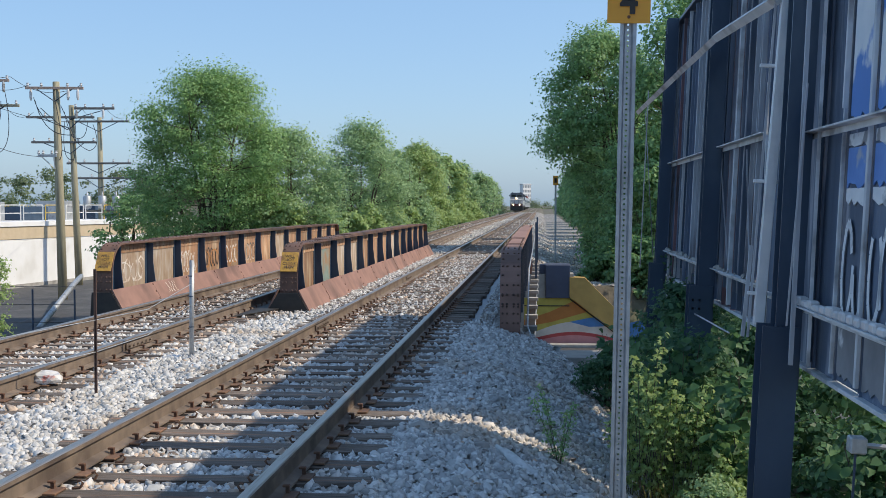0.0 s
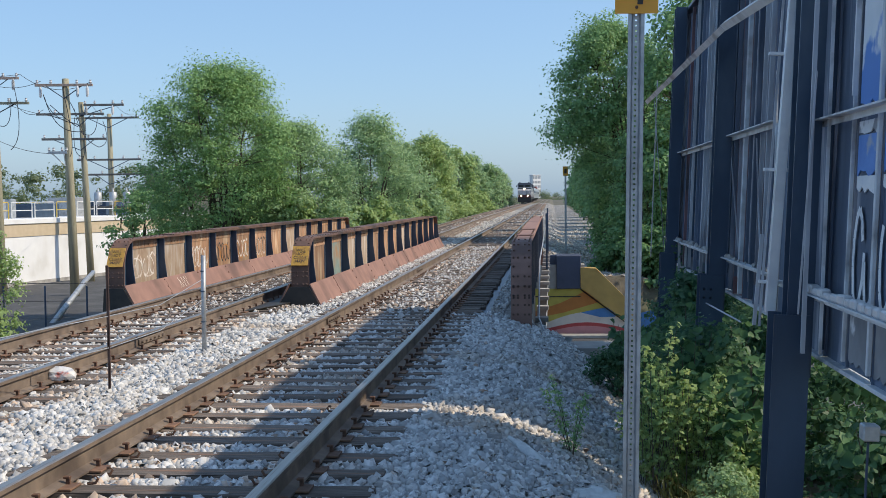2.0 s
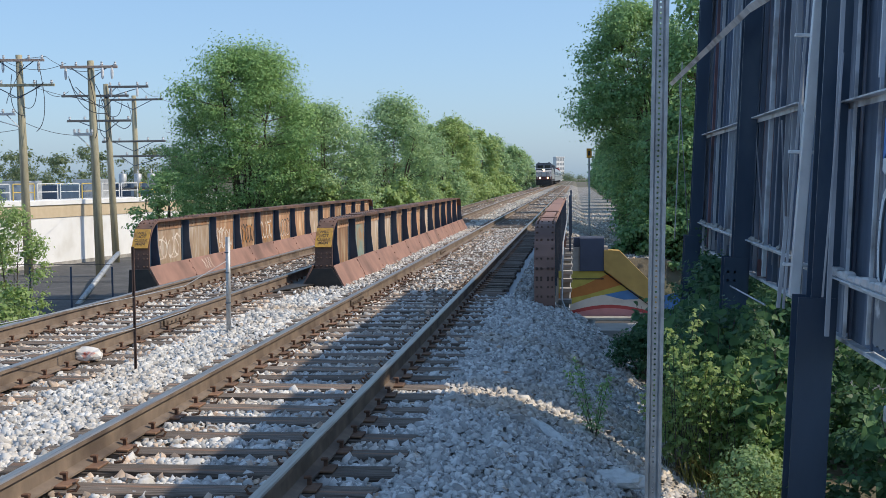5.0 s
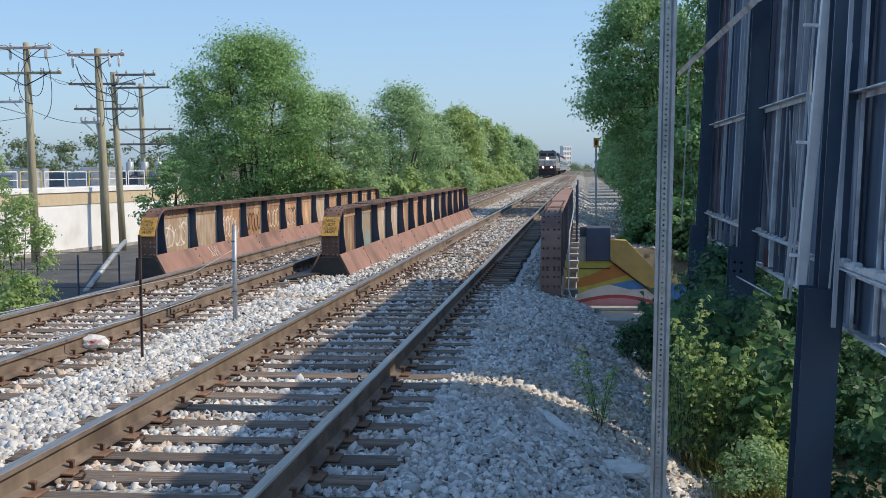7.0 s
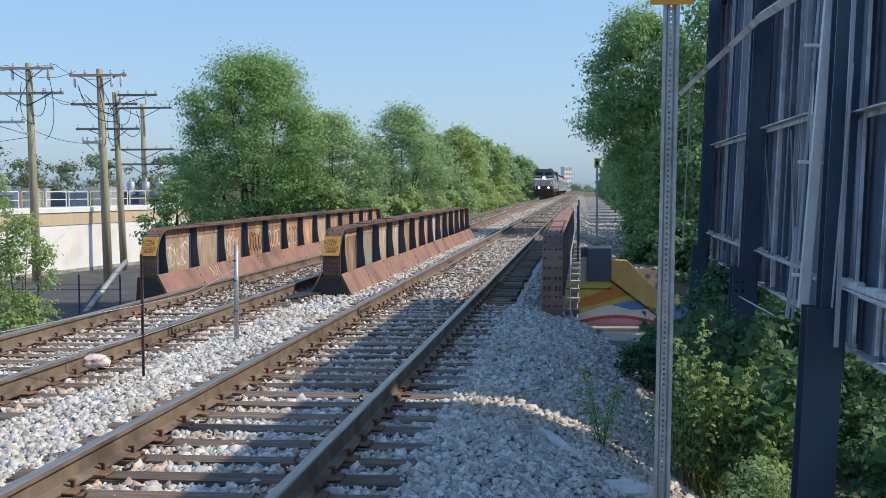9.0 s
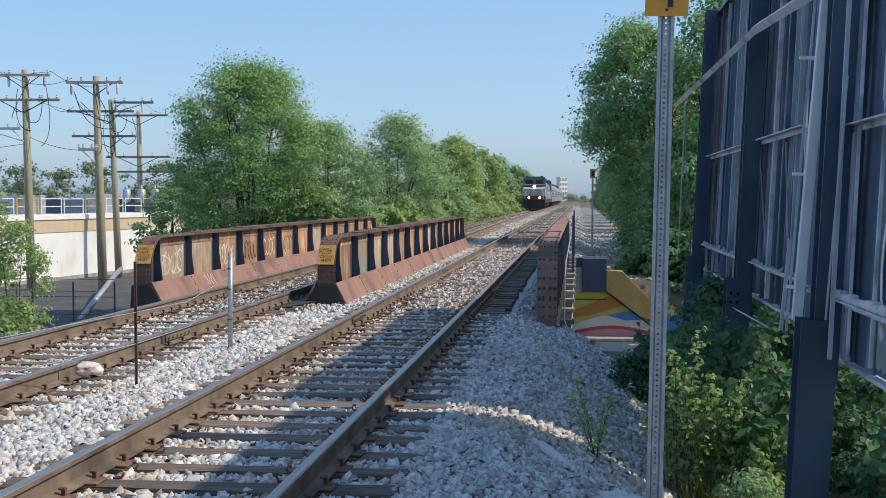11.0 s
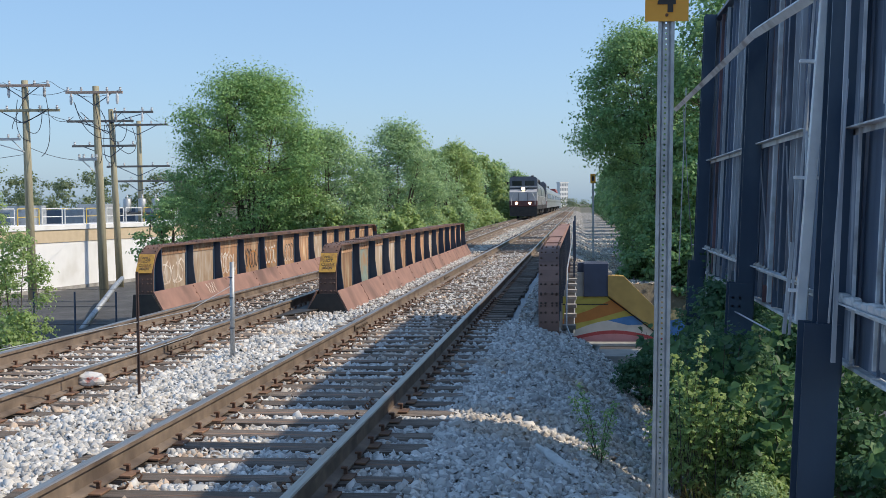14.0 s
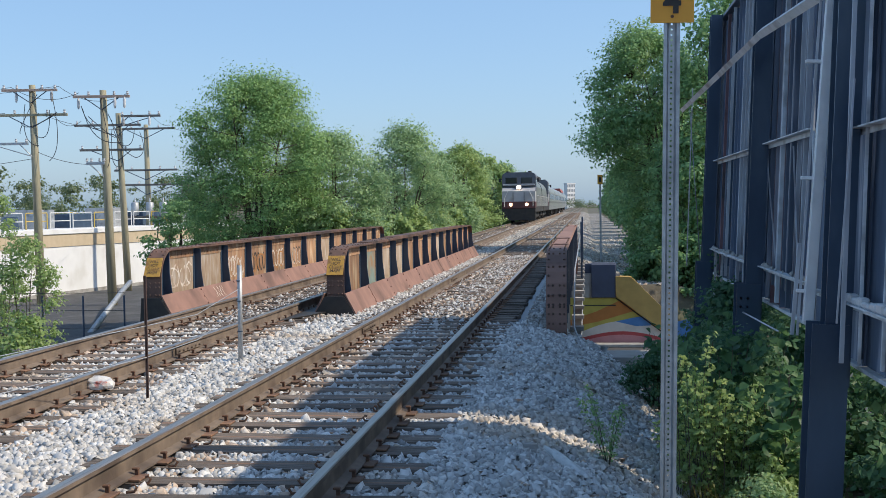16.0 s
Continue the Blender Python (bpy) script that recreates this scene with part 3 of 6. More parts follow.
            # panelled face: stiffeners darker than the rust, the knees' shade put into the colour
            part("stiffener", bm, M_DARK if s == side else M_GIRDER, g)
        if k < n:
            bm = bmesh.new()
            xx = xc + side * 0.018
            box(bm, min(xx, xx - side * 0.004), max(xx, xx - side * 0.004), y + 0.1, y + step - 0.1, 0.05, TOP - 0.16)
            kind = r.random()
            pm = M_SPRAY_T if (seed == 2 and k == 1) else (M_SPRAY_G if kind < 0.5 and k < 8 else M_PANEL)
            part("web_panel", bm, pm, g)
            # angle iron under the flange with a rivet row
            bm = bmesh.new()
            box(bm, min(xx, xx + side * 0.014), max(xx, xx + side * 0.014), y + 0.1, y + step - 0.1, TOP - 0.16, TOP - 0.01)
            for j in range(8):
                yy = y + 0.16 + (step - 0.32) * j / 7
                tube(bm, [(xx + side * 0.012, yy, TOP - 0.1), (xx + side * 0.03, yy, TOP - 0.1)], 0.018, 5)
            part("flange_angle", bm, M_PANEL, g)
            if seed == 1 and k < 6 and k != 1:
                bm = bmesh.new()
                graffiti(bm, y + 0.15, y + step - 0.15, 0.15, TOP - 0.2, xx + side * 0.003, r, r.choice((4, 5, 6)), 0.02)
                part("graffiti", bm, r.choice((M_SPRAY_W, M_BLACK, M_SPRAY_W)), g, "sprayed graffiti strokes on the rusty web")["kind"] = "stuff"
                bm = bmesh.new()
                graffiti(bm, y + 0.2, y + step - 0.2, 0.12, TOP - 0.25, xx + side * 0.005, r, r.choice((2, 3, 5)), 0.014)
                part("graffiti", bm, r.choice((M_SPRAY_O, M_BLACK, M_SPRAY_W)), g, "sprayed graffiti strokes on the rusty web")["kind"] = "stuff"
    # sloping skirt plates along the foot
    if skirt:
        for s in ((side, -side) if seed == 2 else (side,)):
            m = 11
            st = (y1 - y0 + 0.15) / m
            for k in range(m):
                a, b = y0 - 0.12 + st * k + 0.002, y0 - 0.12 + st * (k + 1) - 0.002
                sx = lambda d: xc + s * d
                bm = bmesh.new()
                lo, hi = 0.40 + r.uniform(-0.01, 0.01), 0.17
                dz = r.uniform(-0.01, 0.01)
                pr = [(sx(lo), -0.30), (sx(lo + 0.02), -0.29), (sx(hi + 0.02), 0.15 + dz), (sx(hi), 0.14 + dz)]
                prism(bm, pr if s > 0 else pr[::-1], "y", a, b)
                for j in range(3):
                    zz = -0.15 + 0.13 * j
                    xx = lo + (hi - lo) * (zz + 0.3) / 0.45 + 0.02
                    tube(bm, [(sx(xx), b - 0.06, zz), (sx(xx + 0.02), b - 0.06, zz + 0.006)], 0.018, 5)
                part("skirt_plate", bm, M_SKIRT, g)
        bm = bmesh.new()
        w = 0.42 if seed == 2 else 0.2
        prism(bm, [(xc - w if side > 0 else xc - 0.42, -0.32), (xc + 0.42, -0.32), (xc + 0.17, 0.10), (xc - 0.17, 0.10)], "y", y0 - 0.14, y0 - 0.11)
        part("end_plate", bm, M_BLACK, g, "dark steel plate closing the skirt")
    if sign:
        # painted warning plate on the rolled end
        a = radians(30)
        bm = bmesh.new()
        box(bm, -0.145, 0.145, -0.19, 0.19, -0.006, 0.004, 0.003)
        sg = part("warning_sign", bm, M_YELLOW, g, "faded yellow warning sign with black letters")
        c = (y0 + R - (R + 0.045) * math.cos(a), TOP - R + (R + 0.045) * math.sin(a))
        sg.matrix_basis = Matrix.Translation((xc, c[0] - 0.015, c[1] - 0.02)) @ pose(0, 0, 0, 90 - 32, 0, 0)
        lettering("WILL\nNOT\nCLEAR\nMAN", 0.078, M_FADED, sg, Matrix.Translation((0, 0.0, 0.006)), 0.92)
    return g


girder(-7.52, 19.9, 43.0, 1, True, "rusty riveted plate girder with graffiti and a yellow warning sign", 1)
def skirt_scrawl():
    bm = bmesh.new()
    r = random.Random(4)
    s = Vector((0.23, 0, -0.45)).normalized()
    for k in range(4):
        y = 22.55 + 0.16 * k
        for i in range(6):
            z = 0.10 - 0.06 * i
            x = -7.52 + 0.17 + 0.03 + (0.14 - z) * 0.511
            yy = y + 0.05 * math.sin(i * 1.3 + k)
            q = [bm.verts.new((x + d[0], yy + d[1], z + d[2])) for d in ((0, 0, 0), (0, 0.03, 0), (0.031, 0.05, -0.06), (0.031, 0.02, -0.06))]
            bm.faces.new(q)
    ob = link("paint_scrawl", bm, M_SPRAY_W)
    tagged(ob, "white paint scrawl on the sloping skirt plate", "graffiti", kind="stuff")


skirt_scrawl()
girder(-4.30, 20.0, 43.2, 1, True, "rusty riveted plate girder between the tracks with a yellow warning sign", 2)
girder(-0.455, 17.5, 40.5, 1, False, "brown riveted plate girder with rolled end rising from the ballast", 3, skirt=False, second=True)


def girder_outside():
    """Outriggers, pipe and cable on the street side of the right girder."""
    g = thing("bridge_brackets", "rusty outrigger brackets and pale cables beside the girder", "bracket")
    for k in range(11):
        y = 18.4 + 1.9 * k
        bm = bmesh.new()
        box(bm, -0.27, -0.06, y - 0.09, y + 0.09, -0.34, -0.27, 0.006)
        box(bm, -0.27, -0.10, y - 0.05, y + 0.05, -0.62, -0.34, 0.006)
        part("bracket", bm, M_CONCRETE, g)
    bm = bmesh.new()
    tube(bm, [(-0.05, 17.2, -0.55), (-0.2, 17.6, -0.2), (-0.2, 18.3, 0.2), (-0.2, 19.5, 0.55), (-0.18, 22, 0.66), (-0.2, 40, 0.66)], 0.012, 6)
    part("cable", bm, M_GALV, g, "pale cable draped along the girder")
    bm = bmesh.new()
    tube(bm, [(-0.14, 17.2, -0.62), (-0.14, 41, -0.5)], 0.045, 8)
    part("conduit", bm, M_GALV, g)
    for y, h in ((31.0, 1.15), (39.5, 1.2)):
        bm = bmesh.new()
        box(bm, -0.16, -0.11, y - 0.025, y + 0.025, -0.3, h)
        part("post", bm, M_DARK, g)


girder_outside()


# ---- abutment with painted wall ----
PAINT = {}


def paint(name, c):
    if name not in PAINT:
        PAINT[name] = mat("mural_" + name, c, tuple(v * 0.85 for v in c), 3, tuple(v * 0.65 for v in c), 1.2, 0.55, 0.8, rough=0.8, bump=0.1)
    return PAINT[name]


def abutment():
    w = thing("abutment", "concrete bridge abutment painted with a colourful mural", "abutment", kind="structure")
    Y = 42.3
    bm = bmesh.new()
    box(bm, -8.6, 1.15, Y, Y + 1.2, STREET - 0.2, -0.85)
    part("breast_wall", bm, M_CONCRETE, w)
    bm = bmesh.new()
    box(bm, -0.55, 1.02, Y + 0.15, Y + 1.0, -0.85, -0.50, 0.02)
    box(bm, 0.15, 1.02, Y - 0.12, Y + 0.15, -1.70, -0.52, 0.02)
    part("bearing_block", bm, paint("navy", (0.065, 0.08, 0.125)), w, "dark blue painted concrete block")
    # wing wall with sloping coping
    bm = bmesh.new()
    prism(bm, [(1.15, STREET - 0.2), (5.8, STREET - 0.2), (5.8, -3.2), (2.9, -2.7), (1.15, -1.15)], "y", Y, Y + 0.5)
    part("wing_wall", bm, M_CONCRETE, w)
    bm = bmesh.new()
    prism(bm, [(1.0, -1.65), (3.1, -3.25), (3.1, -2.55), (1.55, -0.98), (1.0, -0.95)], "y", Y - 0.16, Y + 0.6)
    part("coping", bm, paint("ochre", (0.50, 0.33, 0.10)), w, "ochre painted sloping coping")

    def flat(name, pts, colour, d):
        b = bmesh.new()
        prism(b, pts, "y", Y - 0.012 - d, Y - 0.004)
        part("mural_field", b, paint(name, colour), w)

    def curve(f, a, b, n=12):
        return [(a + (b - a) * i / n, f(a + (b - a) * i / n)) for i in range(n + 1)]
    up = lambda x: -2.62 + 0.42 * math.sin(min(max((x + 0.5) / 2.3, 0), 1) * math.pi * 0.6)
    mid = lambda x: -2.95 + 0.42 * math.sin(min(max((x + 0.3) / 3.2, 0), 1) * math.pi)
    low = lambda x: -3.15 + 0.25 * math.sin(min(max((x + 0.3) / 3.0, 0), 1) * math.pi)
    flat("yellow", [(-0.6, -3.5), (1.15, -3.5), (1.15, -1.7), (-0.6, -1.7)], (0.50, 0.42, 0.09), 0.0)
    flat("yellow", [(1.15, -3.5), (5.8, -3.5), (5.8, -3.25), (2.9, -2.75), (1.15, -1.7)], (0.50, 0.42, 0.09), 0.0)
    flat("orange", [(-0.6, -2.75), (0.4, -2.55), (2.1, -2.05), (1.2, -1.78), (0.3, -2.2), (-0.6, -2.5)], (0.50, 0.20, 0.05), 0.004)
    flat("white", [(-0.6, -3.5), (4.2, -3.5)] + curve(mid, 3.2, -0.6)[:], (0.62, 0.58, 0.52), 0.006)
    flat("red", [(-0.6, -3.5), (3.2, -3.5)] + curve(low, 3.0, -0.6)[:], (0.42, 0.07, 0.07), 0.008)
    flat("pink", [(-0.6, -3.5), (2.6, -3.5)] + [(x, z - 0.12) for x, z in curve(low, 2.6, -0.6)], (0.55, 0.25, 0.25), 0.010)
    flat("blue", [(1.0, -2.55), (1.7, -2.72), (2.2, -2.7), (2.45, -2.45), (2.3, -2.32), (1.6, -2.42)], (0.08, 0.22, 0.48), 0.010)
    flat("blue", [(3.0, -3.5), (4.4, -3.5), (4.4, -2.8), (3.6, -2.45), (3.0, -2.6)], (0.08, 0.22, 0.48), 0.012)
    bm = bmesh.new()
    for a, b in (((-0.6, -1.98), (1.0, -1.98)), ((1.0, -1.72), (3.1, -3.3))):
        d = Vector((b[0] - a[0], b[1] - a[1])).normalized()
        nn = Vector((-d.y, d.x)) * 0.018
        prism(bm, [(a[0] - nn.x, a[1] - nn.y), (b[0] - nn.x, b[1] - nn.y), (b[0] + nn.x, b[1] + nn.y), (a[0] + nn.x, a[1] + nn.y)], "y", Y - 0.03, Y - 0.01)
    part("mural_outline", bm, M_BLACK, w)
    bm = bmesh.new()
    box(bm, 0.2, 3.3, Y - 0.7, Y - 0.2, STREET, STREET + 0.12, 0.02)
    part("kerb", bm, M_CONCRETE, w)


abutment()


def near_abutment():
    bm = bmesh.new()
    box(bm, -9.0, 1.4, BRIDGE0 - 0.9, BRIDGE0 + 0.0, STREET - 0.3, -0.62)
    ob = link("near_abutment", bm, M_CONCRETE)
    tagged(ob, "plain concrete abutment under the near end of the bridge", "abutment", kind="structure")


near_abutment()


# ---- billboards seen from behind ----
M_BB = mat("billboard_back", (0.07, 0.10, 0.155), (0.14, 0.18, 0.25), 2, (0.36, 0.38, 0.44), 3, 0.56, 0.72, rough=0.7, stretch=(1, 2, 0.25), bump=0.25, bscale=20, rand=0.35)
M_BB_BLUE = mat("blue_white_peeling_paint", (0.80, 0.82, 0.84), (0.70, 0.74, 0.78), 5, (0.10, 0.25, 0.62), 1.1, 0.45, 0.48, rough=0.6, bump=0.3, bscale=9)
M_BB_GREY = mat("grey_peeling_paint", (0.15, 0.16, 0.18), (0.26, 0.27, 0.29), 3, (0.66, 0.67, 0.69), 2.4, 0.55, 0.60, rough=0.65, bump=0.3, bscale=9)
M_BB_RED = mat("dull_rose_paint", (0.20, 0.11, 0.12), (0.14, 0.08, 0.09), 3, (0.05, 0.05, 0.055), 2, rough=0.7, bump=0.2)
M_RIB = mat("weathered_rib_steel", (0.36, 0.39, 0.44), (0.52, 0.55, 0.60), 6, (0.16, 0.15, 0.17), 2.0, 0.48, 0.66, rough=0.6, metal=0.1, bump=0.2, stretch=(1, 1, 0.3))
M_CHANNEL = mat("bright_channel_steel", (0.80, 0.82, 0.85), (0.86, 0.88, 0.90), 5, (0.62, 0.65, 0.70), 2, rough=0.4, metal=0.15, bump=0.1)
M_STRUT = mat("weathered_pale_steel", (0.52, 0.56, 0.60), (0.66, 0.69, 0.73), 6, (0.25, 0.25, 0.26), 2.5, 0.52, 0.7, rough=0.6, metal=0.1, bump=0.2)

BX = 1.90


LEAN = Matrix.Translation((BX, 0, 0.4)) @ Matrix.Rotation(radians(2.6), 4, "Y") @ Matrix.Translation((-BX, 0, -0.4))


def ibeam(bm, x0, x1, y0, y1, z0, z1):
    t, c = 0.016, (x0 + x1) / 2
    prism(bm, [(x0, y0), (x1, y0), (x1, y0 + t), (c + t / 2, y0 + t), (c + t / 2, y1 - t), (x1, y1 - t), (x1, y1), (x0, y1), (x0, y1 - t), (c - t / 2, y1 - t), (c - t / 2, y0 + t), (x0, y0 + t)], "z", z0, z1)


def billboard(y0, y1, z0, z1, kinds, words, stringers, seed, close=False):
    r = random.Random(seed)
    b = thing("billboard", words, "billboard", "trackside billboards")
    b.matrix_basis = LEAN
    n = len(kinds)
    st = (y1 - y0) / n
    for k in range(n):
        a = y0 + st * k
        bm = bmesh.new()
        lip = BX + 0.012 if close else BX - 0.02
        ya, yb = a + 0.006, a + st - 0.006
        prism(bm, [(BX + 0.055, ya), (BX + 0.055, yb), (lip, yb), (lip, yb - 0.012), (BX + 0.03, yb - 0.012), (BX + 0.03, ya + 0.012), (lip, ya + 0.012), (lip, ya)], "z", z0 + r.uniform(-0.02, 0.02), z1)
        part("sheet_panel", bm, kinds[k], b)
        # upright rib between sheets
        bm = bmesh.new()
        w = r.choice((0.02, 0.03, 0.04))
        box(bm, BX - 0.02 if close else BX - 0.07, BX + 0.008 if close else BX - 0.025, a - w / 2, a + w / 2, z0 + 0.05, z1 - 0.02, 0.004)
        part("rib", bm, r.choice((M_DARK, M_DARK, M_STRUT)) if close else r.choice((M_RIB, M_STRUT, M_BB, M_RIB, M_BB_RED)), b)
        for j in range(0 if close else 2):
            bm = bmesh.new()
            yy = a + st * (0.33 + 0.33 * j) + r.uniform(-0.05, 0.05)
            box(bm, BX - 0.05, BX + 0.0, yy - 0.01, yy + 0.01, z0 + 0.2, z1 - r.uniform(0.02, 0.4))
            part("rib", bm, r.choice((M_RIB, M_BB, M_DARK, M_RIB, M_BB)), b)
    for z in stringers:
        bm = bmesh.new()
        box(bm, BX - 0.16, BX - 0.08, y0 - 0.05, y1 + 0.05, z - 0.006, z + 0.006)
        box(bm, BX - 0.09, BX - 0.08, y0 - 0.05, y1 + 0.05, z - 0.045, z - 0.006)
        part("stringer", bm, M_STRUT, b, "pale weathered steel angle stringer")
    bm = bmesh.new()
    box(bm, BX - 0.10, BX + 0.08, y0, y1, z1, z1 + 0.05, 0.006)
    part("top_rail", bm, M_DARK, b)
    bm = bmesh.new()
    box(bm, BX - 0.02, BX + 0.06, y0, y1, z0 - 0.03, z0, 0.004)
    part("bottom_rail", bm, M_STRUT, b)
    if close:
        # pale blocks lying in a row on the lower stringer
        yy = y0 + 0.1
        while yy < y1 - 0.9:
            w = r.uniform(0.10, 0.17)
            bm = bmesh.new()
            box(bm, BX - 0.155, BX - 0.085, yy, yy + w, stringers[0] + 0.008, stringers[0] + r.uniform(0.05, 0.075), 0.012)
            part("block", bm, M_PORCELAIN, b, "pale block resting on the stringer")
            yy += w + r.uniform(0.015, 0.06)
        return b
    # packed litter and leaves along the lower stringer
    bm = bmesh.new()
    for k in range(int((y1 - y0) * 9)):
        yy, s = r.uniform(y0, y1), r.uniform(0.02, 0.06)
        vs = bmesh.ops.create_icosphere(bm, subdivisions=1, radius=s)["verts"]
        for v in vs:
            v.co = Vector((BX - 0.12 + v.co.x * 0.6, yy + v.co.y * 1.5, stringers[0] + 0.02 + v.co.z * 0.6)) + Vector((r.uniform(-1, 1), r.uniform(-1, 1), r.uniform(-1, 1))) * s * 0.25
    o = part("debris", bm, M_CONCRETE, b, "grey litter lying on the stringer")
    o["kind"] = "stuff"
    return b


FAR_KINDS = [M_BB, M_BB, M_BB, M_BB_RED, M_BB, M_BB_RED, M_BB, M_BB, M_BB, M_BB_GREY, M_BB, M_BB, M_BB, M_BB]
NEAR_KINDS = [M_BB_GREY, M_BB, M_BB_GREY, M_BB, M_BB_GREY, M_BB, M_BB, M_BB, M_BB, M_BB]
billboard(10.16, 18.9, 0.55, 4.25, FAR_KINDS, "back of a dark steel billboard with ribs and pale stringers", (0.93, 2.2), 5)
billboard(3.6, 9.82, 0.44, 3.95, NEAR_KINDS, "back of a billboard with peeling blue and white sprayed sheets", (0.89, 2.1), 6, True)


def poster_remains():
    """Torn painted sheets and sprayed letters on the near billboard."""
    b = thing("torn_poster", "torn blue and white painted sheets on the billboard back", "poster")
    b.matrix_basis = LEAN
    r = random.Random(21)
    st = (9.82 - 3.6) / 10
    for k in range(7):
        a = 3.6 + st * k
        for z0, z1, m in ((2.16, 3.9, M_BB_BLUE), (1.98, 2.06, M_SHEET_W), (1.72, 1.97, M_SHEET_B), (1.62, 1.71, M_SHEET_W), (0.5, 0.82, M_BB_GREY)):
            bm = bmesh.new()
            top = z1 - (r.uniform(0, 0.3) if z1 > 3 else 0)
            n = 8
            ys = [a + 0.035 + (st - 0.07) * i / n for i in range(n + 1)]
            lo = [z0 + r.uniform(-0.03, 0.03) for _ in ys]
            pts = [(y, z) for y, z in zip(ys, lo)] + [(ys[-1], top), (ys[0], top)]
            prism(bm, pts, "x", BX + 0.018, BX + 0.026)
            part("sheet", bm, m, b)
        bm = bmesh.new()
        graffiti(bm, a + 0.05, a + st - 0.05, 0.75, 1.62, BX + 0.012, r, 2)
        part("graffiti", bm, M_SHEET_W, b, "white sprayed loops")["kind"] = "stuff"


M_SHEET_W = mat("white_sheet_paint", (0.78, 0.80, 0.82), (0.68, 0.71, 0.75), 6, (0.25, 0.27, 0.3), 5, 0.58, 0.66, rough=0.6, bump=0.2)
M_SHEET_B = mat("blue_sheet_paint", (0.10, 0.24, 0.60), (0.14, 0.30, 0.68), 6, (0.4, 0.45, 0.55), 4, 0.62, 0.7, rough=0.6, bump=0.2)
poster_remains()


def billboard_posts():
    for y, w, zt, sleeve in ((17.6, 0.22, 4.3, False), (12.75, 0.24, 4.5, True), (8.55, 0.25, 4.6, True), (4.4, 0.25, 4.6, True)):
        p = thing("billboard_post", "black steel beam post standing in bushes behind the billboard", "post", "billboard posts")
        p.matrix_basis = LEAN
        bm = bmesh.new()
        ibeam(bm, BX - 0.10 - w * 0.72, BX - 0.10, y - 0.10, y + 0.10, 0.3, zt)
        part("upper_beam", bm, M_DARK, p)
        bm = bmesh.new()
        e = 0.012 if sleeve else 0.0
        ibeam(bm, BX - 0.13 - w * 0.92 - e, BX - 0.13 + e, y - 0.13, y + 0.13, -1.6, 0.74)
        part("lower_beam", bm, M_DARK, p)
        for za, zb in ((0.86, 0.92), (2.05, 2.18)):
            bm = bmesh.new()
            box(bm, BX - 0.20, BX - 0.1, y - 0.05, y + 0.05, za, zb)
            part("bolted_bracket", bm, M_STRUT, p)
        for zz in (0.50, 0.59) if y == 12.75 else ():
            for dx in (0.07, 0.14):
                bm = bmesh.new()
                tube(bm, [(BX - 0.15 - w + dx, y - 0.10, zz), (BX - 0.15 - w + dx, y - 0.13, zz)], 0.015, 6)
                part("bolt", bm, M_GALV, p)


billboard_posts()


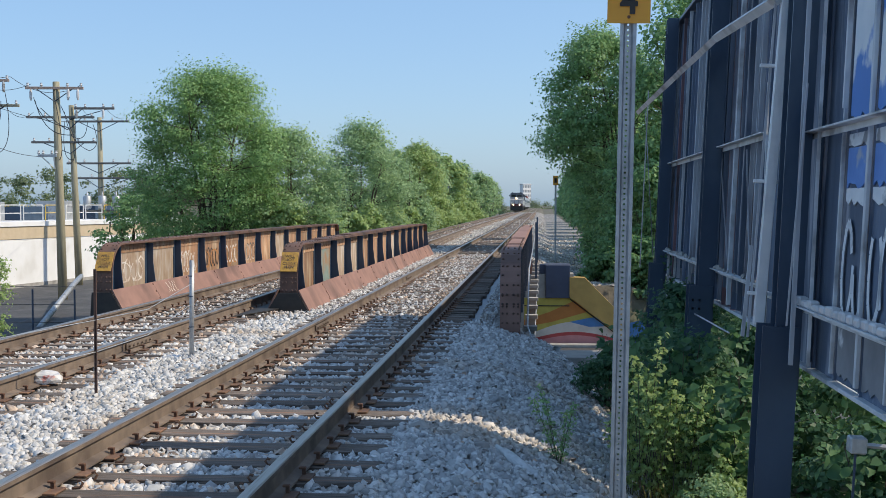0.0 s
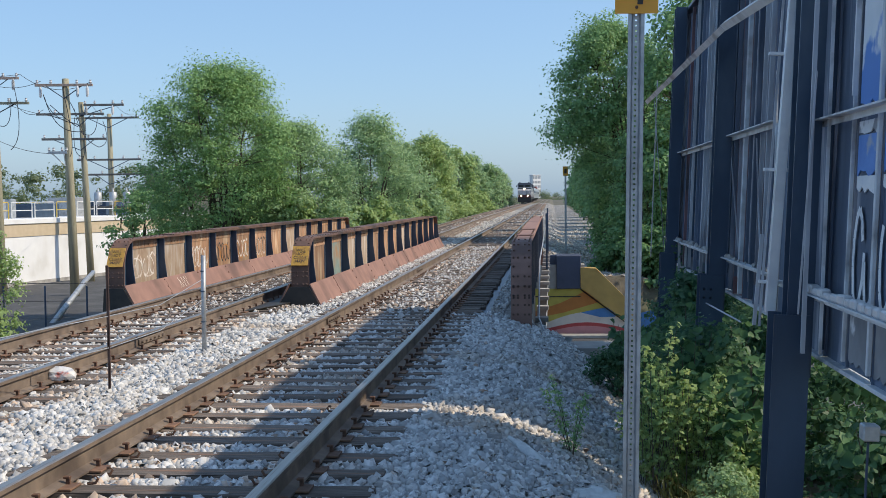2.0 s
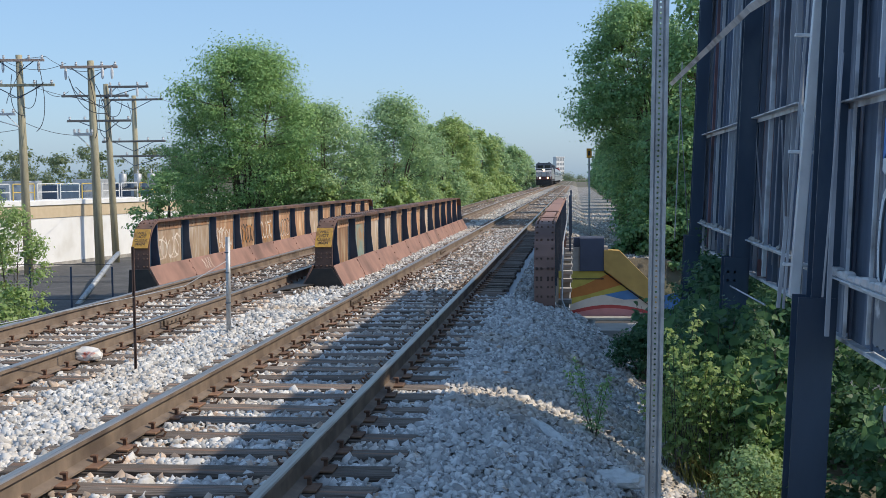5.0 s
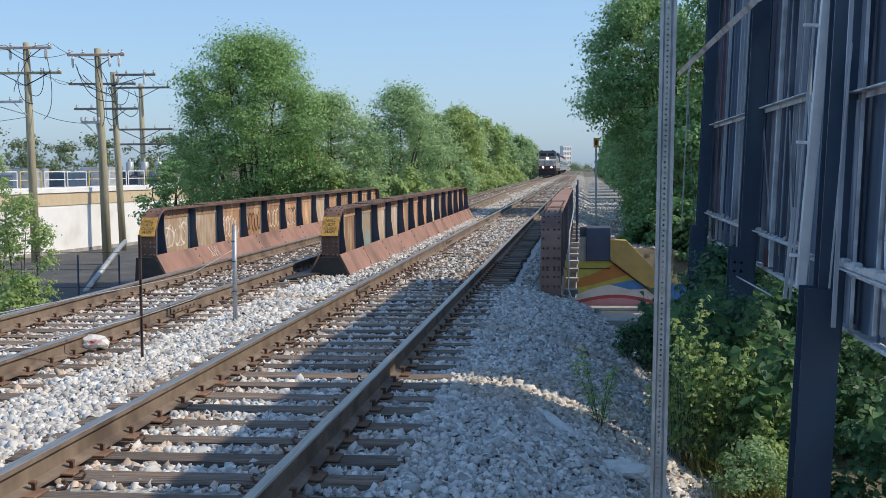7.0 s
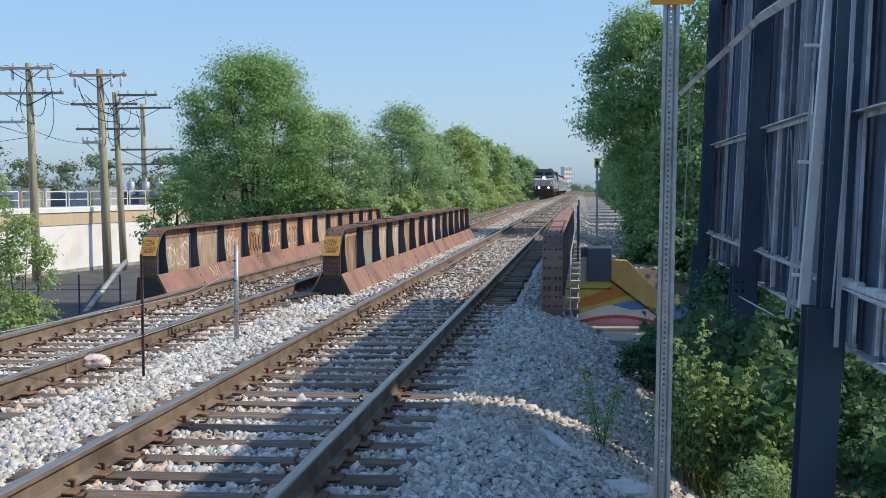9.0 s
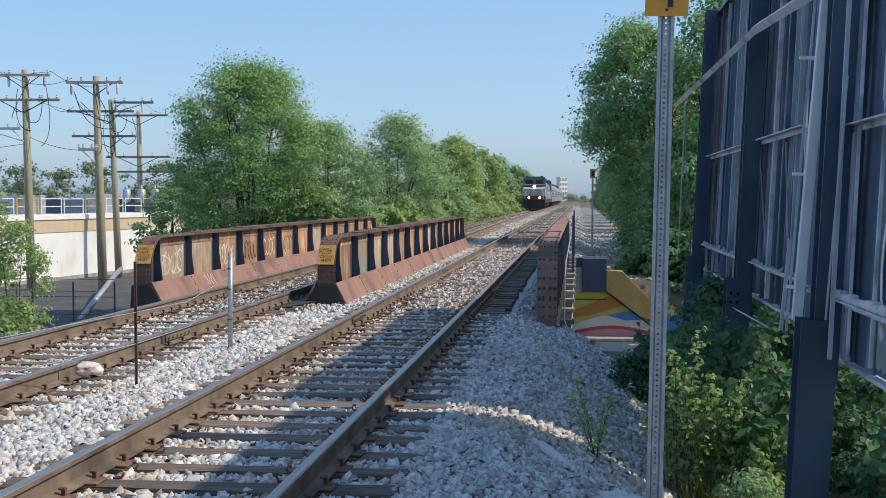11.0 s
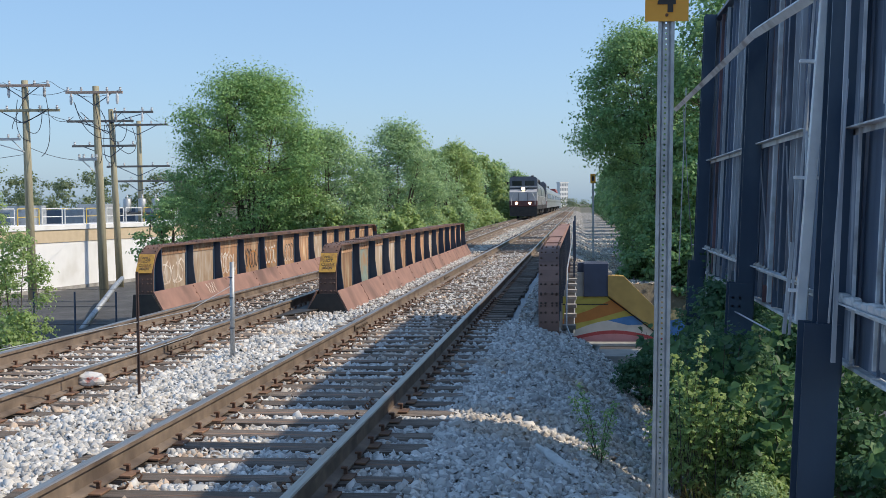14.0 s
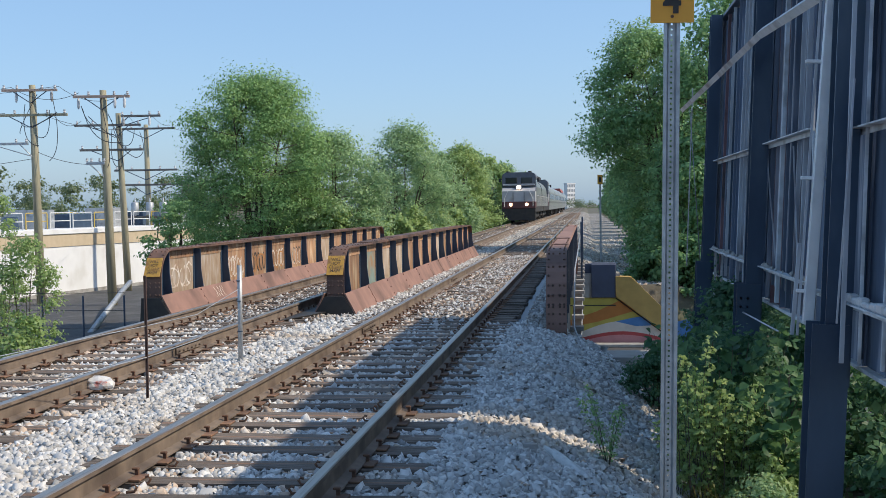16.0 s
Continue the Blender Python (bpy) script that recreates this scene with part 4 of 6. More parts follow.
def billboard_braces():
    b = thing("billboard_bracing", "pale diagonal braces, rods and conduit on the billboard back", "bracing")
    b.matrix_basis = LEAN
    def bar(a, c, w=0.05, m=M_STRUT, name="brace"):
        bm = bmesh.new()
        tube(bm, [a, c], w, 4)
        part(name, bm, m, b)
    bar((1.40, 19.0, 3.05), (1.52, 11.5, 3.17), 0.045)
    bar((1.52, 11.45, 3.17), (1.60, 8.9, 3.10), 0.05)
    back = LEAN.inverted()
    # bright channel hung beside the post, loose wires and a torn strip
    bm = bmesh.new()
    box(bm, -0.037, 0.037, -0.012, 0.012, 0.0, 3.5, 0.003)
    box(bm, -0.037, -0.03, 0.0, 0.05, 0.0, 3.5)
    box(bm, 0.03, 0.037, 0.0, 0.05, 0.0, 3.5)
    bm.transform(back @ Matrix.Translation((1.60, 8.9, 0.72)) @ Matrix.Rotation(radians(4.4), 4, "Y"))
    part("channel", bm, M_CHANNEL, b, "bright bent steel channel")
    for a, c, w in (((1.53, 8.95, 0.62), (1.80, 8.95, 4.3), 0.012), ((1.50, 9.0, 0.62), (1.56, 9.0, 1.3), 0.018), ((1.71, 8.3, 0.5), (1.86, 8.3, 4.2), 0.02), ((1.66, 8.2, 0.78), (1.74, 8.0, 2.4), 0.008)):
        bar(back @ Vector(a), back @ Vector(c), w, M_RIB, "rod")
    for z in (0.92, 1.75, 2.6):
        bm = bmesh.new()
        box(bm, 1.50, 1.72, 8.93, 8.97, z, z + 0.025, 0.004)
        part("clip", bm, M_CHANNEL, b)
    # sagging stay wires off the far end
    for a, c in (((1.50, 18.9, 3.05), (1.75, 18.6, 0.4)), ((1.72, 13.4, 3.6), (1.86, 12.2, 0.95)), ((1.78, 11.0, 2.1), (1.80, 10.6, 0.9))):
        bar(a, c, 0.008, M_RIB, "stay_wire")
    bar((1.68, 9.2, 0.45), (1.70, 9.2, 4.4), 0.014, M_GALV, "conduit")
    bar((BX - 0.22, 9.25, 0.2), (BX - 0.15, 9.95, 2.6), 0.012)
    bar((BX - 0.30, 13.0, 0.44), (BX - 0.25, 10.6, 0.46), 0.009, M_GALV, "tie_rod")
    bar((BX - 0.1, 8.2, 0.5), (BX - 0.1, 8.3, 4.0), 0.015)
    bar((BX - 0.1, 7.6, 2.2), (BX - 0.15, 7.4, 4.2), 0.02)
    bar((BX - 0.35, 19.0, 0.6), (BX - 0.35, 19.1, 3.4), 0.012, M_GALV, "conduit")
    for y, z in ((16.4, 0.1), (17.2, -0.1)):
        bar((BX - 0.1, y, -1.2), (BX - 0.1, y, 0.9), 0.02, M_GALV, "prop")
    # lamp arm reaching out at the foot
    bm = bmesh.new()
    box(bm, BX - 0.22, BX - 0.13, 6.55, 6.65, 0.24, 0.33, 0.008)
    part("junction_box", bm, M_GALV, b)
    bar((BX - 0.14, 6.6, 0.285), (BX + 0.3, 6.5, 0.285), 0.015, M_GALV, "conduit")
    bar((BX - 0.18, 6.6, 0.25), (BX - 0.18, 6.63, -1.3), 0.008, M_DARK, "conduit")


billboard_braces()


# ---- sign post near the camera ----
def perforated_post(h, width, pitch, material):
    """A flanged channel post with a row of real holes."""
    bm = bmesh.new()
    w, hole, d = width * 0.36, 0.0055, 0.003
    n = int(h / pitch)
    for k in range(n):
        z0, z1 = k * pitch, (k + 1) * pitch
        zc = (z0 + z1) / 2
        for y in (0, d):
            sq = [(-w / 2, z0), (w / 2, z0), (w / 2, z1), (-w / 2, z1)]
            ring = [(hole * math.cos(radians(45 * i + 225)), zc + hole * math.sin(radians(45 * i + 225))) for i in range(8)]
            vs = [bm.verts.new((p[0], y, p[1])) for p in sq]
            vr = [bm.verts.new((p[0], y, p[1])) for p in ring]
            for i in range(4):
                bm.faces.new((vs[i], vr[2 * i], vr[2 * i + 1]))
                bm.faces.new((vs[i], vr[2 * i + 1], vr[(2 * i + 2) % 8]))
                bm.faces.new((vs[i], vr[(2 * i + 2) % 8], vs[(i + 1) % 4]))
    for s in (-1, 1):
        a, b, c = s * w / 2, s * (w / 2 + 0.009), s * width / 2
        pr = [(a, 0.0), (b, -0.022), (c, -0.022), (c, -0.018), (b + s * 0.002, -0.018), (a, d)]
        prism(bm, pr if s > 0 else pr[::-1], "z", 0.0, h)
    return bm


def number_sign(x, y, z0, h, plate_w, plate_h, text, words, tilt=0.0):
    p = thing("number_sign", words, "sign", "trackside signs", at=(x, y, z0))
    p.rotation_euler[1] = radians(tilt)
    part("post", perforated_post(h, 0.078, 0.0254, M_GALV), M_GALV, p)
    bm = bmesh.new()
    box(bm, -plate_w / 2, plate_w / 2, -0.030, -0.027, h - plate_h, h, 0.001)
    pl = part("plate", bm, M_SIGN, p, "yellow metal plate with a black numeral")
    if text:
        lettering(text, 0.165, M_BLACK, pl, Matrix.Translation((0, -0.034, h - plate_h + 0.098)) @ pose(0, 0, 0, 90, 0, 0))
    bm = bmesh.new()
    tube(bm, [(0, -0.03, h - plate_h + 0.03), (0, -0.036, h - plate_h + 0.03)], 0.008, 8)
    part("bolt", bm, M_RUST, p)
    return p


M_SIGN = mat("yellow_sign_sheet", (0.78, 0.345, 0.03), (0.82, 0.38, 0.04), 9, (0.5, 0.22, 0.05), 6, 0.66, 0.8, rough=0.45, bump=0)
number_sign(0.352, 5.8, -1.05, 3.78, 0.205, 0.26, "4", "galvanised perforated post with a yellow plate numbered 4", 1.0)


def far_sign():
    p = thing("number_sign", "thin galvanised post with a small yellow plate on the shoulder", "sign", "trackside signs", at=(0.6, 51.0, -0.75))
    bm = bmesh.new()
    box(bm, -0.04, 0.04, -0.02, 0.02, 0, 3.45)
    part("post", bm, M_GALV, p)
    bm = bmesh.new()
    box(bm, -0.11, 0.11, -0.03, -0.022, 3.2, 3.6, 0.002)
    pl = part("plate", bm, M_SIGN, p)
    bm = bmesh.new()
    box(bm, -0.05, 0.05, -0.034, -0.031, 3.3, 3.5)
    part("numeral_bar", bm, M_BLACK, pl)


far_sign()


def marker_posts():
    p = thing("steel_post", "grey galvanised pipe post standing in the ballast", "post", at=(-4.11, 13.66, -0.26))
    bm = bmesh.new()
    tube(bm, [(0, 0, 0), (0.012, 0, 1.21)], 0.028, 10)
    part("pipe", bm, M_GALV, p, smooth=True)
    for z in (0.42, 0.78, 1.02):
        bm = bmesh.new()
        tube(bm, [(0, 0, z), (0, 0, z + 0.012)], 0.034, 8)
        part("wire_tie", bm, M_DARK, p)
    p = thing("iron_rod", "thin dark iron stake driven into the ballast", "stake", at=(-4.17, 10.80, -0.26))
    bm = bmesh.new()
    box(bm, -0.014, 0.014, -0.004, 0.004, 0, 1.26)
    box(bm, -0.003, 0.003, -0.004, 0.02, 0, 1.26)
    part("stake", bm, M_GIRDER, p)
    p = thing("iron_rod", "dark iron stake driven into the ballast", "stake", at=(-4.72, 8.6, -0.26))
    bm = bmesh.new()
    box(bm, -0.014, 0.014, -0.004, 0.004, 0, 1.28)
    part("stake", bm, M_GIRDER, p)
    bm = bmesh.new()
    for z0, z1 in ((0.62, 0.42), (0.32, 0.18)):
        tube(bm, [(-4.72, 8.6, z0 - 0.15), (-4.17, 10.8, z0 - 0.1), (-4.14, 12.2, (z0 + z1) / 2 - 0.02), (-4.11, 13.66, z1 + 0.25)], 0.0045, 4)
    ob = link("fence_wire", bm, M_GALV)
    tagged(ob, "thin loose wires strung between stake and post", "wire")


marker_posts()


# ---- trees and bushes ----
def leaf_cloud(centres, radii, n, size, flat=0.75, seed=1, droop=0.3):
    """Leaves as folded diamonds scattered through clumps. Returns verts, faces."""
    g = np.random.default_rng(seed)
    centres, radii = np.asarray(centres, float), np.asarray(radii, float)
    p = radii ** 2
    k = g.choice(len(centres), n, p=p / p.sum())
    d = g.normal(size=(n, 3))
    d /= np.linalg.norm(d, axis=1)[:, None]
    d[:, 2] = np.where((d[:, 2] < 0) & (g.random(n) < 0.6), -d[:, 2], d[:, 2])  # sprays are fuller on top
    rad = radii[k] * np.minimum(np.abs(g.normal(0.74, 0.26, n)), 1.25) * (1 + 0.3 * np.sin(7 * d[:, 0] + 3 * k) * np.cos(6 * d[:, 2] + k))
    c = centres[k] + d * rad[:, None] * (1, 1, flat)
    nrm = d * 0.85 + g.normal(size=(n, 3)) * 0.42 + (0, 0, 0.4)
    nrm /= np.linalg.norm(nrm, axis=1)[:, None]
    t = np.cross(nrm, g.normal(size=(n, 3)))
    t[:, 2] -= droop
    t -= nrm * (t * nrm).sum(1)[:, None]
    t /= np.linalg.norm(t, axis=1)[:, None]
    s = np.cross(nrm, t)
    L = size * g.uniform(0.6, 1.3, n)[:, None]
    a, b = c - t * L * 0.5, c + t * L * 0.5
    m = c - t * L * 0.08
    l, r = m + s * L * 0.36 + nrm * L * 0.10, m - s * L * 0.36 + nrm * L * 0.10
    v = np.stack([a, r, b, l], 1).reshape(-1, 3)
    f = np.arange(4 * n).reshape(-1, 4)
    return v, f


def tree(name, x, y, z0, h, w, leaves, size, material, words, seed, clumps=26, trunk=0.16, low=0.2, category="tree", depth=None, lean=(0, 0), group="lineside trees", stems=7):
    """Limbs fanning from the base, twigs to many tips, a spray of leaves round each tip."""
    r = random.Random(seed)
    t = thing(name, words, category, group, at=(x, y, z0))
    depth = depth or w
    limbs = []
    for k in range(stems):
        a = 2 * math.pi * (k + r.uniform(-0.3, 0.3)) / stems
        q = r.uniform(0.12, 0.36) if k else 0.02
        end = Vector((math.cos(a) * q * w + lean[0] * 0.7, math.sin(a) * q * depth + lean[1] * 0.7, h * r.uniform(0.66, 0.86)))
        base = Vector((math.cos(a), math.sin(a), 0)) * trunk * 0.5
        limbs.append([base + (end - base) * f + Vector((0, 0, h * 0.05 * math.sin(f * math.pi))) + Vector((r.uniform(-1, 1), r.uniform(-1, 1), 0)) * w * 0.012 for f in (0.0, 0.16, 0.34, 0.52, 0.7, 0.86, 1.0)])
    tips, rs = [], []
    wob = [r.uniform(0, 6.28) for _ in range(4)]
    count = int(clumps * 2.6)
    for k in range(count):
        u = ((k + r.random()) / count) ** 0.9
        z = h * (low + (0.96 - low) * u)
        prof = min(1.0, 0.74 + 1.1 * u) * (1 - 0.97 * u ** 2.4) ** 0.6
        a = k * 2.39996 + r.uniform(-0.6, 0.6)
        q = math.sqrt(r.uniform(0.22, 1.0)) * prof * (1 + 0.13 * math.sin(2 * a + wob[0] + 4 * u) + 0.12 * math.sin(3 * a + wob[1] - 7 * u))
        tips.append((math.cos(a) * q * w * 0.46 + lean[0] * u, math.sin(a) * q * depth * 0.46 + lean[1] * u, z))
        rs.append(w * 0.112 * r.uniform(0.45, 1.45) * min(1.25, (60 / clumps) ** 0.3))
    bm = bmesh.new()
    for L in limbs:
        tube(bm, L, [trunk * v for v in (0.75, 0.62, 0.5, 0.38, 0.27, 0.18, 0.08)], 6)
    nodes = [p for L in limbs for p in L[1:]]
    for c in tips:
        c = Vector(c)
        s0 = min(nodes, key=lambda p: (p - c).length + (2.0 * w if p.z > c.z else 0))
        mid = s0.lerp(c, 0.5) + Vector((r.uniform(-1, 1), r.uniform(-1, 1), 0.3)) * w * 0.02
        tube(bm, [s0, mid, c], [trunk * 0.16, trunk * 0.10, trunk * 0.04], 3)
    part("trunk", bm, M_BARK, t, smooth=True)
    v, f = leaf_cloud(tips, rs, leaves, size, seed=seed)
    mesh_np("crown", v, f, material, t)
    return t


BIG = "leafy green broadleaf tree beyond the bridge girders"
ROW = "green trackside tree in the row along the line"
tree("tree", -12.95, 46.0, -2.4, 9.3, 7.0, 84000, 0.098, M_LEAF_BIG, BIG, 11, clumps=52, low=0.24, trunk=0.2)
tree("tree", -10.3, 47.5, -2.2, 6.9, 5.0, 26000, 0.11, M_LEAF, BIG, 12, clumps=28, low=0.15)
tree("tree", -17.6, 50.0, -3.0, 5.0, 3.6, 7000, 0.16, M_LEAF_DARK, "small dark green tree beside the yard fence", 13, clumps=16, low=0.1)
tree("tree", -9.7, 62.0, -1.8, 7.6, 5.6, 26000, 0.13, M_LEAF, ROW, 14, clumps=30, low=0.04, lean=(0.3, 0))
tree("tree", -8.7, 78.0, -1.3, 6.0, 4.8, 18000, 0.165, M_LEAF, ROW, 15, clumps=24, low=0.08, lean=(-1.5, 0))
tree("tree", -9.6, 92.0, -1.2, 7.4, 5.6, 17000, 0.185, M_LEAF_LIGHT, ROW, 16, clumps=24, low=0.06)
tree("tree", -12.8, 105.0, -1.2, 7.6, 6.0, 9000, 0.27, M_LEAF, ROW, 17, clumps=20, low=0.06)
rr = random.Random(5)
proto = None
for k in range(9):
    y = 112 + 24 * k
    x = -11.2 + rr.uniform(-0.6, 0.6) - 0.1 * k
    hh = 7.6 + rr.uniform(-0.5, 0.5)
    if k < 3:
        proto = tree("tree", x, y, -1.0, hh, 6.0, 7000, 0.32, M_LEAF_LIGHT if k % 2 else M_LEAF, ROW, 30 + k, clumps=18, low=0.03)
    else:
        o = copy_thing(proto, pose(x, y, -1.0, 0, 0, 77 * k))
tree("tree", -19.0, 75.0, -3.3, 7.0, 6.0, 6000, 0.25, M_LEAF_DARK, "dark green tree behind the yard", 41, clumps=16, low=0.1)

# low growth along the far side of the second track
for k, (x, y, h, w) in enumerate([(-9.6, 46.5, 2.0, 2.6), (-8.6, 50, 1.7, 2.2), (-8.4, 55, 1.5, 2.6), (-8.2, 60, 1.6, 3.0), (-8.0, 67, 1.6, 3.0), (-8.1, 75, 1.7, 3.2), (-8.2, 84, 1.9, 3.2), (-8.4, 95, 2.0, 3.6), (-8.6, 108, 2.4, 4.0), (-8.7, 122, 2.4, 4.0), (-8.8, 140, 2.6, 5.0), (-8.8, 160, 2.6, 5.0)]):
    tree("bush", x - 0.5 - 0.006 * (y - 46), y, -0.9, h + 0.6, w * 0.92, 3800, 0.14 + 0.0012 * y, M_LEAF_LIGHT, "light green shrubby growth beside the second track", 60 + k, clumps=12, low=0.05, trunk=0.03, category="bush", group="lineside bushes")

# right side: trees shading the shoulder
EAST = "tall dark green tree overhanging the shoulder"
tree("tree", 3.9, 50.0, -1.6, 10.4, 6.4, 50000, 0.128, M_LEAF_DARK, EAST, 81, clumps=34, low=0.34, lean=(-1.7, 0))
tree("tree", 6.2, 47.0, -2.4, 13.0, 7.4, 20000, 0.175, M_LEAF_DARK, EAST, 82, clumps=56, low=0.05)
tree("tree", 3.6, 46.0, -2.2, 6.4, 3.8, 12000, 0.15, M_LEAF_DARK, EAST, 83, clumps=34, low=0.05)
tree("tree", 3.6, 55.0, -1.2, 6.4, 4.4, 11000, 0.18, M_LEAF_DARK, EAST, 84, clumps=30, low=0.04)
tree("tree", 4.6, 62.0, -1.0, 8.4, 5.4, 12000, 0.2, M_LEAF_DARK, EAST, 85, clumps=32, low=0.04)
for k, (x, y, h, w) in enumerate([(3.5, 43.6, 2.6, 2.2), (4.6, 43.4, 2.6, 2.6), (2.4, 45.2, 2.0, 1.9), (4.3, 44.6, 5.4, 3.2), (4.5, 52.5, 6.6, 4.0), (4.4, 58.0, 6.4, 3.8), (4.6, 66.5, 6.6, 4.2), (6.2, 43.2, 2.8, 3.0), (2.6, 49.0, 1.6, 1.6)]):
    tree("bush", x, y, -2.2, h, w, 5600, 0.19, M_LEAF_DARK, "dark bushes hanging over the wing wall", 170 + k, clumps=16, low=0.04, trunk=0.03, category="bush", group="wing wall bushes")
tree("tree", 4.9, 72.0, -1.0, 7.4, 5.0, 9000, 0.24, M_LEAF_DARK, EAST, 86, clumps=22, low=0.04)
tree("tree", 4.8, 90.0, -1.0, 7.8, 5.4, 8000, 0.27, M_LEAF_DARK, EAST, 87, clumps=20, low=0.04)
proto = tree("tree", 5.2, 115.0, -1.0, 8.2, 6.0, 7000, 0.32, M_LEAF_DARK, EAST, 88, clumps=18, low=0.04)
for x, y, a in ((5.0, 81.0, 200), (5.0, 101.0, 120), (5.2, 129.0, 40), (5.4, 161.0, 310)):
    copy_thing(proto, pose(x, y, -1.0, 0, 0, a))
for k in range(5):
    copy_thing(proto, pose(5.3 + 0.15 * k, 145 + 32 * k, -1.0, 0, 0, 60 * k))
tree("tree", 6.0, 15.0, -1.8, 8.6, 5.5, 6000, 0.2, M_LEAF_DARK, "dense dark tree behind the billboard", 90, clumps=24, low=0.05)
tree("tree", 7.2, 7.6, -2.6, 4.2, 4.5, 4000, 0.2, M_LEAF_DARK, "dense dark tree behind the billboard", 91, clumps=20, low=0.05)

for k, (x, y, h, w) in enumerate([(3.9, 7.4, 2.0, 2.2), (4.0, 9.6, 2.2, 2.4), (4.2, 12.0, 2.4, 2.6), (3.7, 5.6, 1.8, 2.0), (4.4, 14.5, 2.4, 2.6), (4.6, 17.5, 2.6, 2.8)]):
    tree("bush", x, y, float(ground_z(x, y)), h, w, 3200, 0.13, M_LEAF_DARK, "dense dark undergrowth behind the billboard", 160 + k, clumps=14, low=0.04, trunk=0.03, category="bush", group="billboard bushes")

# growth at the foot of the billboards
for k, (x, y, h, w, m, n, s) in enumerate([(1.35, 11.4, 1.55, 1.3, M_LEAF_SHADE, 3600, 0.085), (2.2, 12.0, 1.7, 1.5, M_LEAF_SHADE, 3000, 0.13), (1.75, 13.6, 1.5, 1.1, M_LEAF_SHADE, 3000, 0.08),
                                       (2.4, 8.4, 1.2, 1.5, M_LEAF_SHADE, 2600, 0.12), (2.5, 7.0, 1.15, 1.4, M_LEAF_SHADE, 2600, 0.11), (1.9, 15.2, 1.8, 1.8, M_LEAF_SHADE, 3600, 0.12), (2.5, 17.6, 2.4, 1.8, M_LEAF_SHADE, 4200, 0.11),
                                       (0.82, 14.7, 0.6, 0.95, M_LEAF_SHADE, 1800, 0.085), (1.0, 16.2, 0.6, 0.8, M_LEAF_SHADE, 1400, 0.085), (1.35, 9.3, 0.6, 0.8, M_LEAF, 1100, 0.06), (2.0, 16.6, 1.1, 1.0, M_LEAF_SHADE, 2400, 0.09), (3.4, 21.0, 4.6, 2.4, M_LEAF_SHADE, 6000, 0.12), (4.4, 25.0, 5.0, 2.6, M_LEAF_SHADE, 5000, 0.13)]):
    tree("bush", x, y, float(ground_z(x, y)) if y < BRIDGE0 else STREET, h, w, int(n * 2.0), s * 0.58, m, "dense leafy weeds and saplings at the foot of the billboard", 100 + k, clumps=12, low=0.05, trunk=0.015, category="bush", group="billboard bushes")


def weed(x, y, h, n, size, seed, words, material=M_LEAF_LIGHT):
    """A slender upright weed with narrow leaves."""
    r = random.Random(seed)
    z0 = float(ground_z(x, y))
    t = thing("weed", words, "weed", "upright weeds", at=(x, y, z0 - 0.03))
    bm = bmesh.new()
    cs = []
    for k in range(5):
        tip = Vector((r.uniform(-0.22, 0.22), r.uniform(-0.16, 0.16), h * r.uniform(0.55, 1.0)))
        tube(bm, [(0, 0, 0), tip * 0.5 + Vector((0, 0, 0.04)), tip], [0.006, 0.004, 0.002], 4)
        cs += [tip * f for f in (0.25, 0.4, 0.55, 0.7, 0.82, 0.92, 1.0)]
    part("stem", bm, M_BARK, t)
    v, f = leaf_cloud([tuple(c) for c in cs], [0.055] * len(cs), n, size, seed=seed)
    mesh_np("foliage", v, f, material, t)


weed(0.15, 9.7, 0.74, 900, 0.026, 1, "slender green weed growing out of the ballast", M_LEAF_DARK)
for k, (x, y, h) in enumerate([(1.0, 10.6, 1.15), (1.12, 10.9, 1.3), (0.92, 11.3, 0.95), (1.22, 10.2, 1.0), (1.5, 10.6, 1.2), (1.3, 9.6, 0.75), (1.05, 11.9, 1.2), (0.98, 12.3, 1.1), (1.18, 11.6, 1.35), (1.4, 10.9, 1.25), (1.28, 10.5, 1.1), (1.55, 10.1, 1.0), (1.42, 9.9, 0.9), (1.62, 9.7, 0.8)]):
    weed(x, y, h, 700, 0.05, 10 + k, "tall sunlit weed spike beside the bushes")


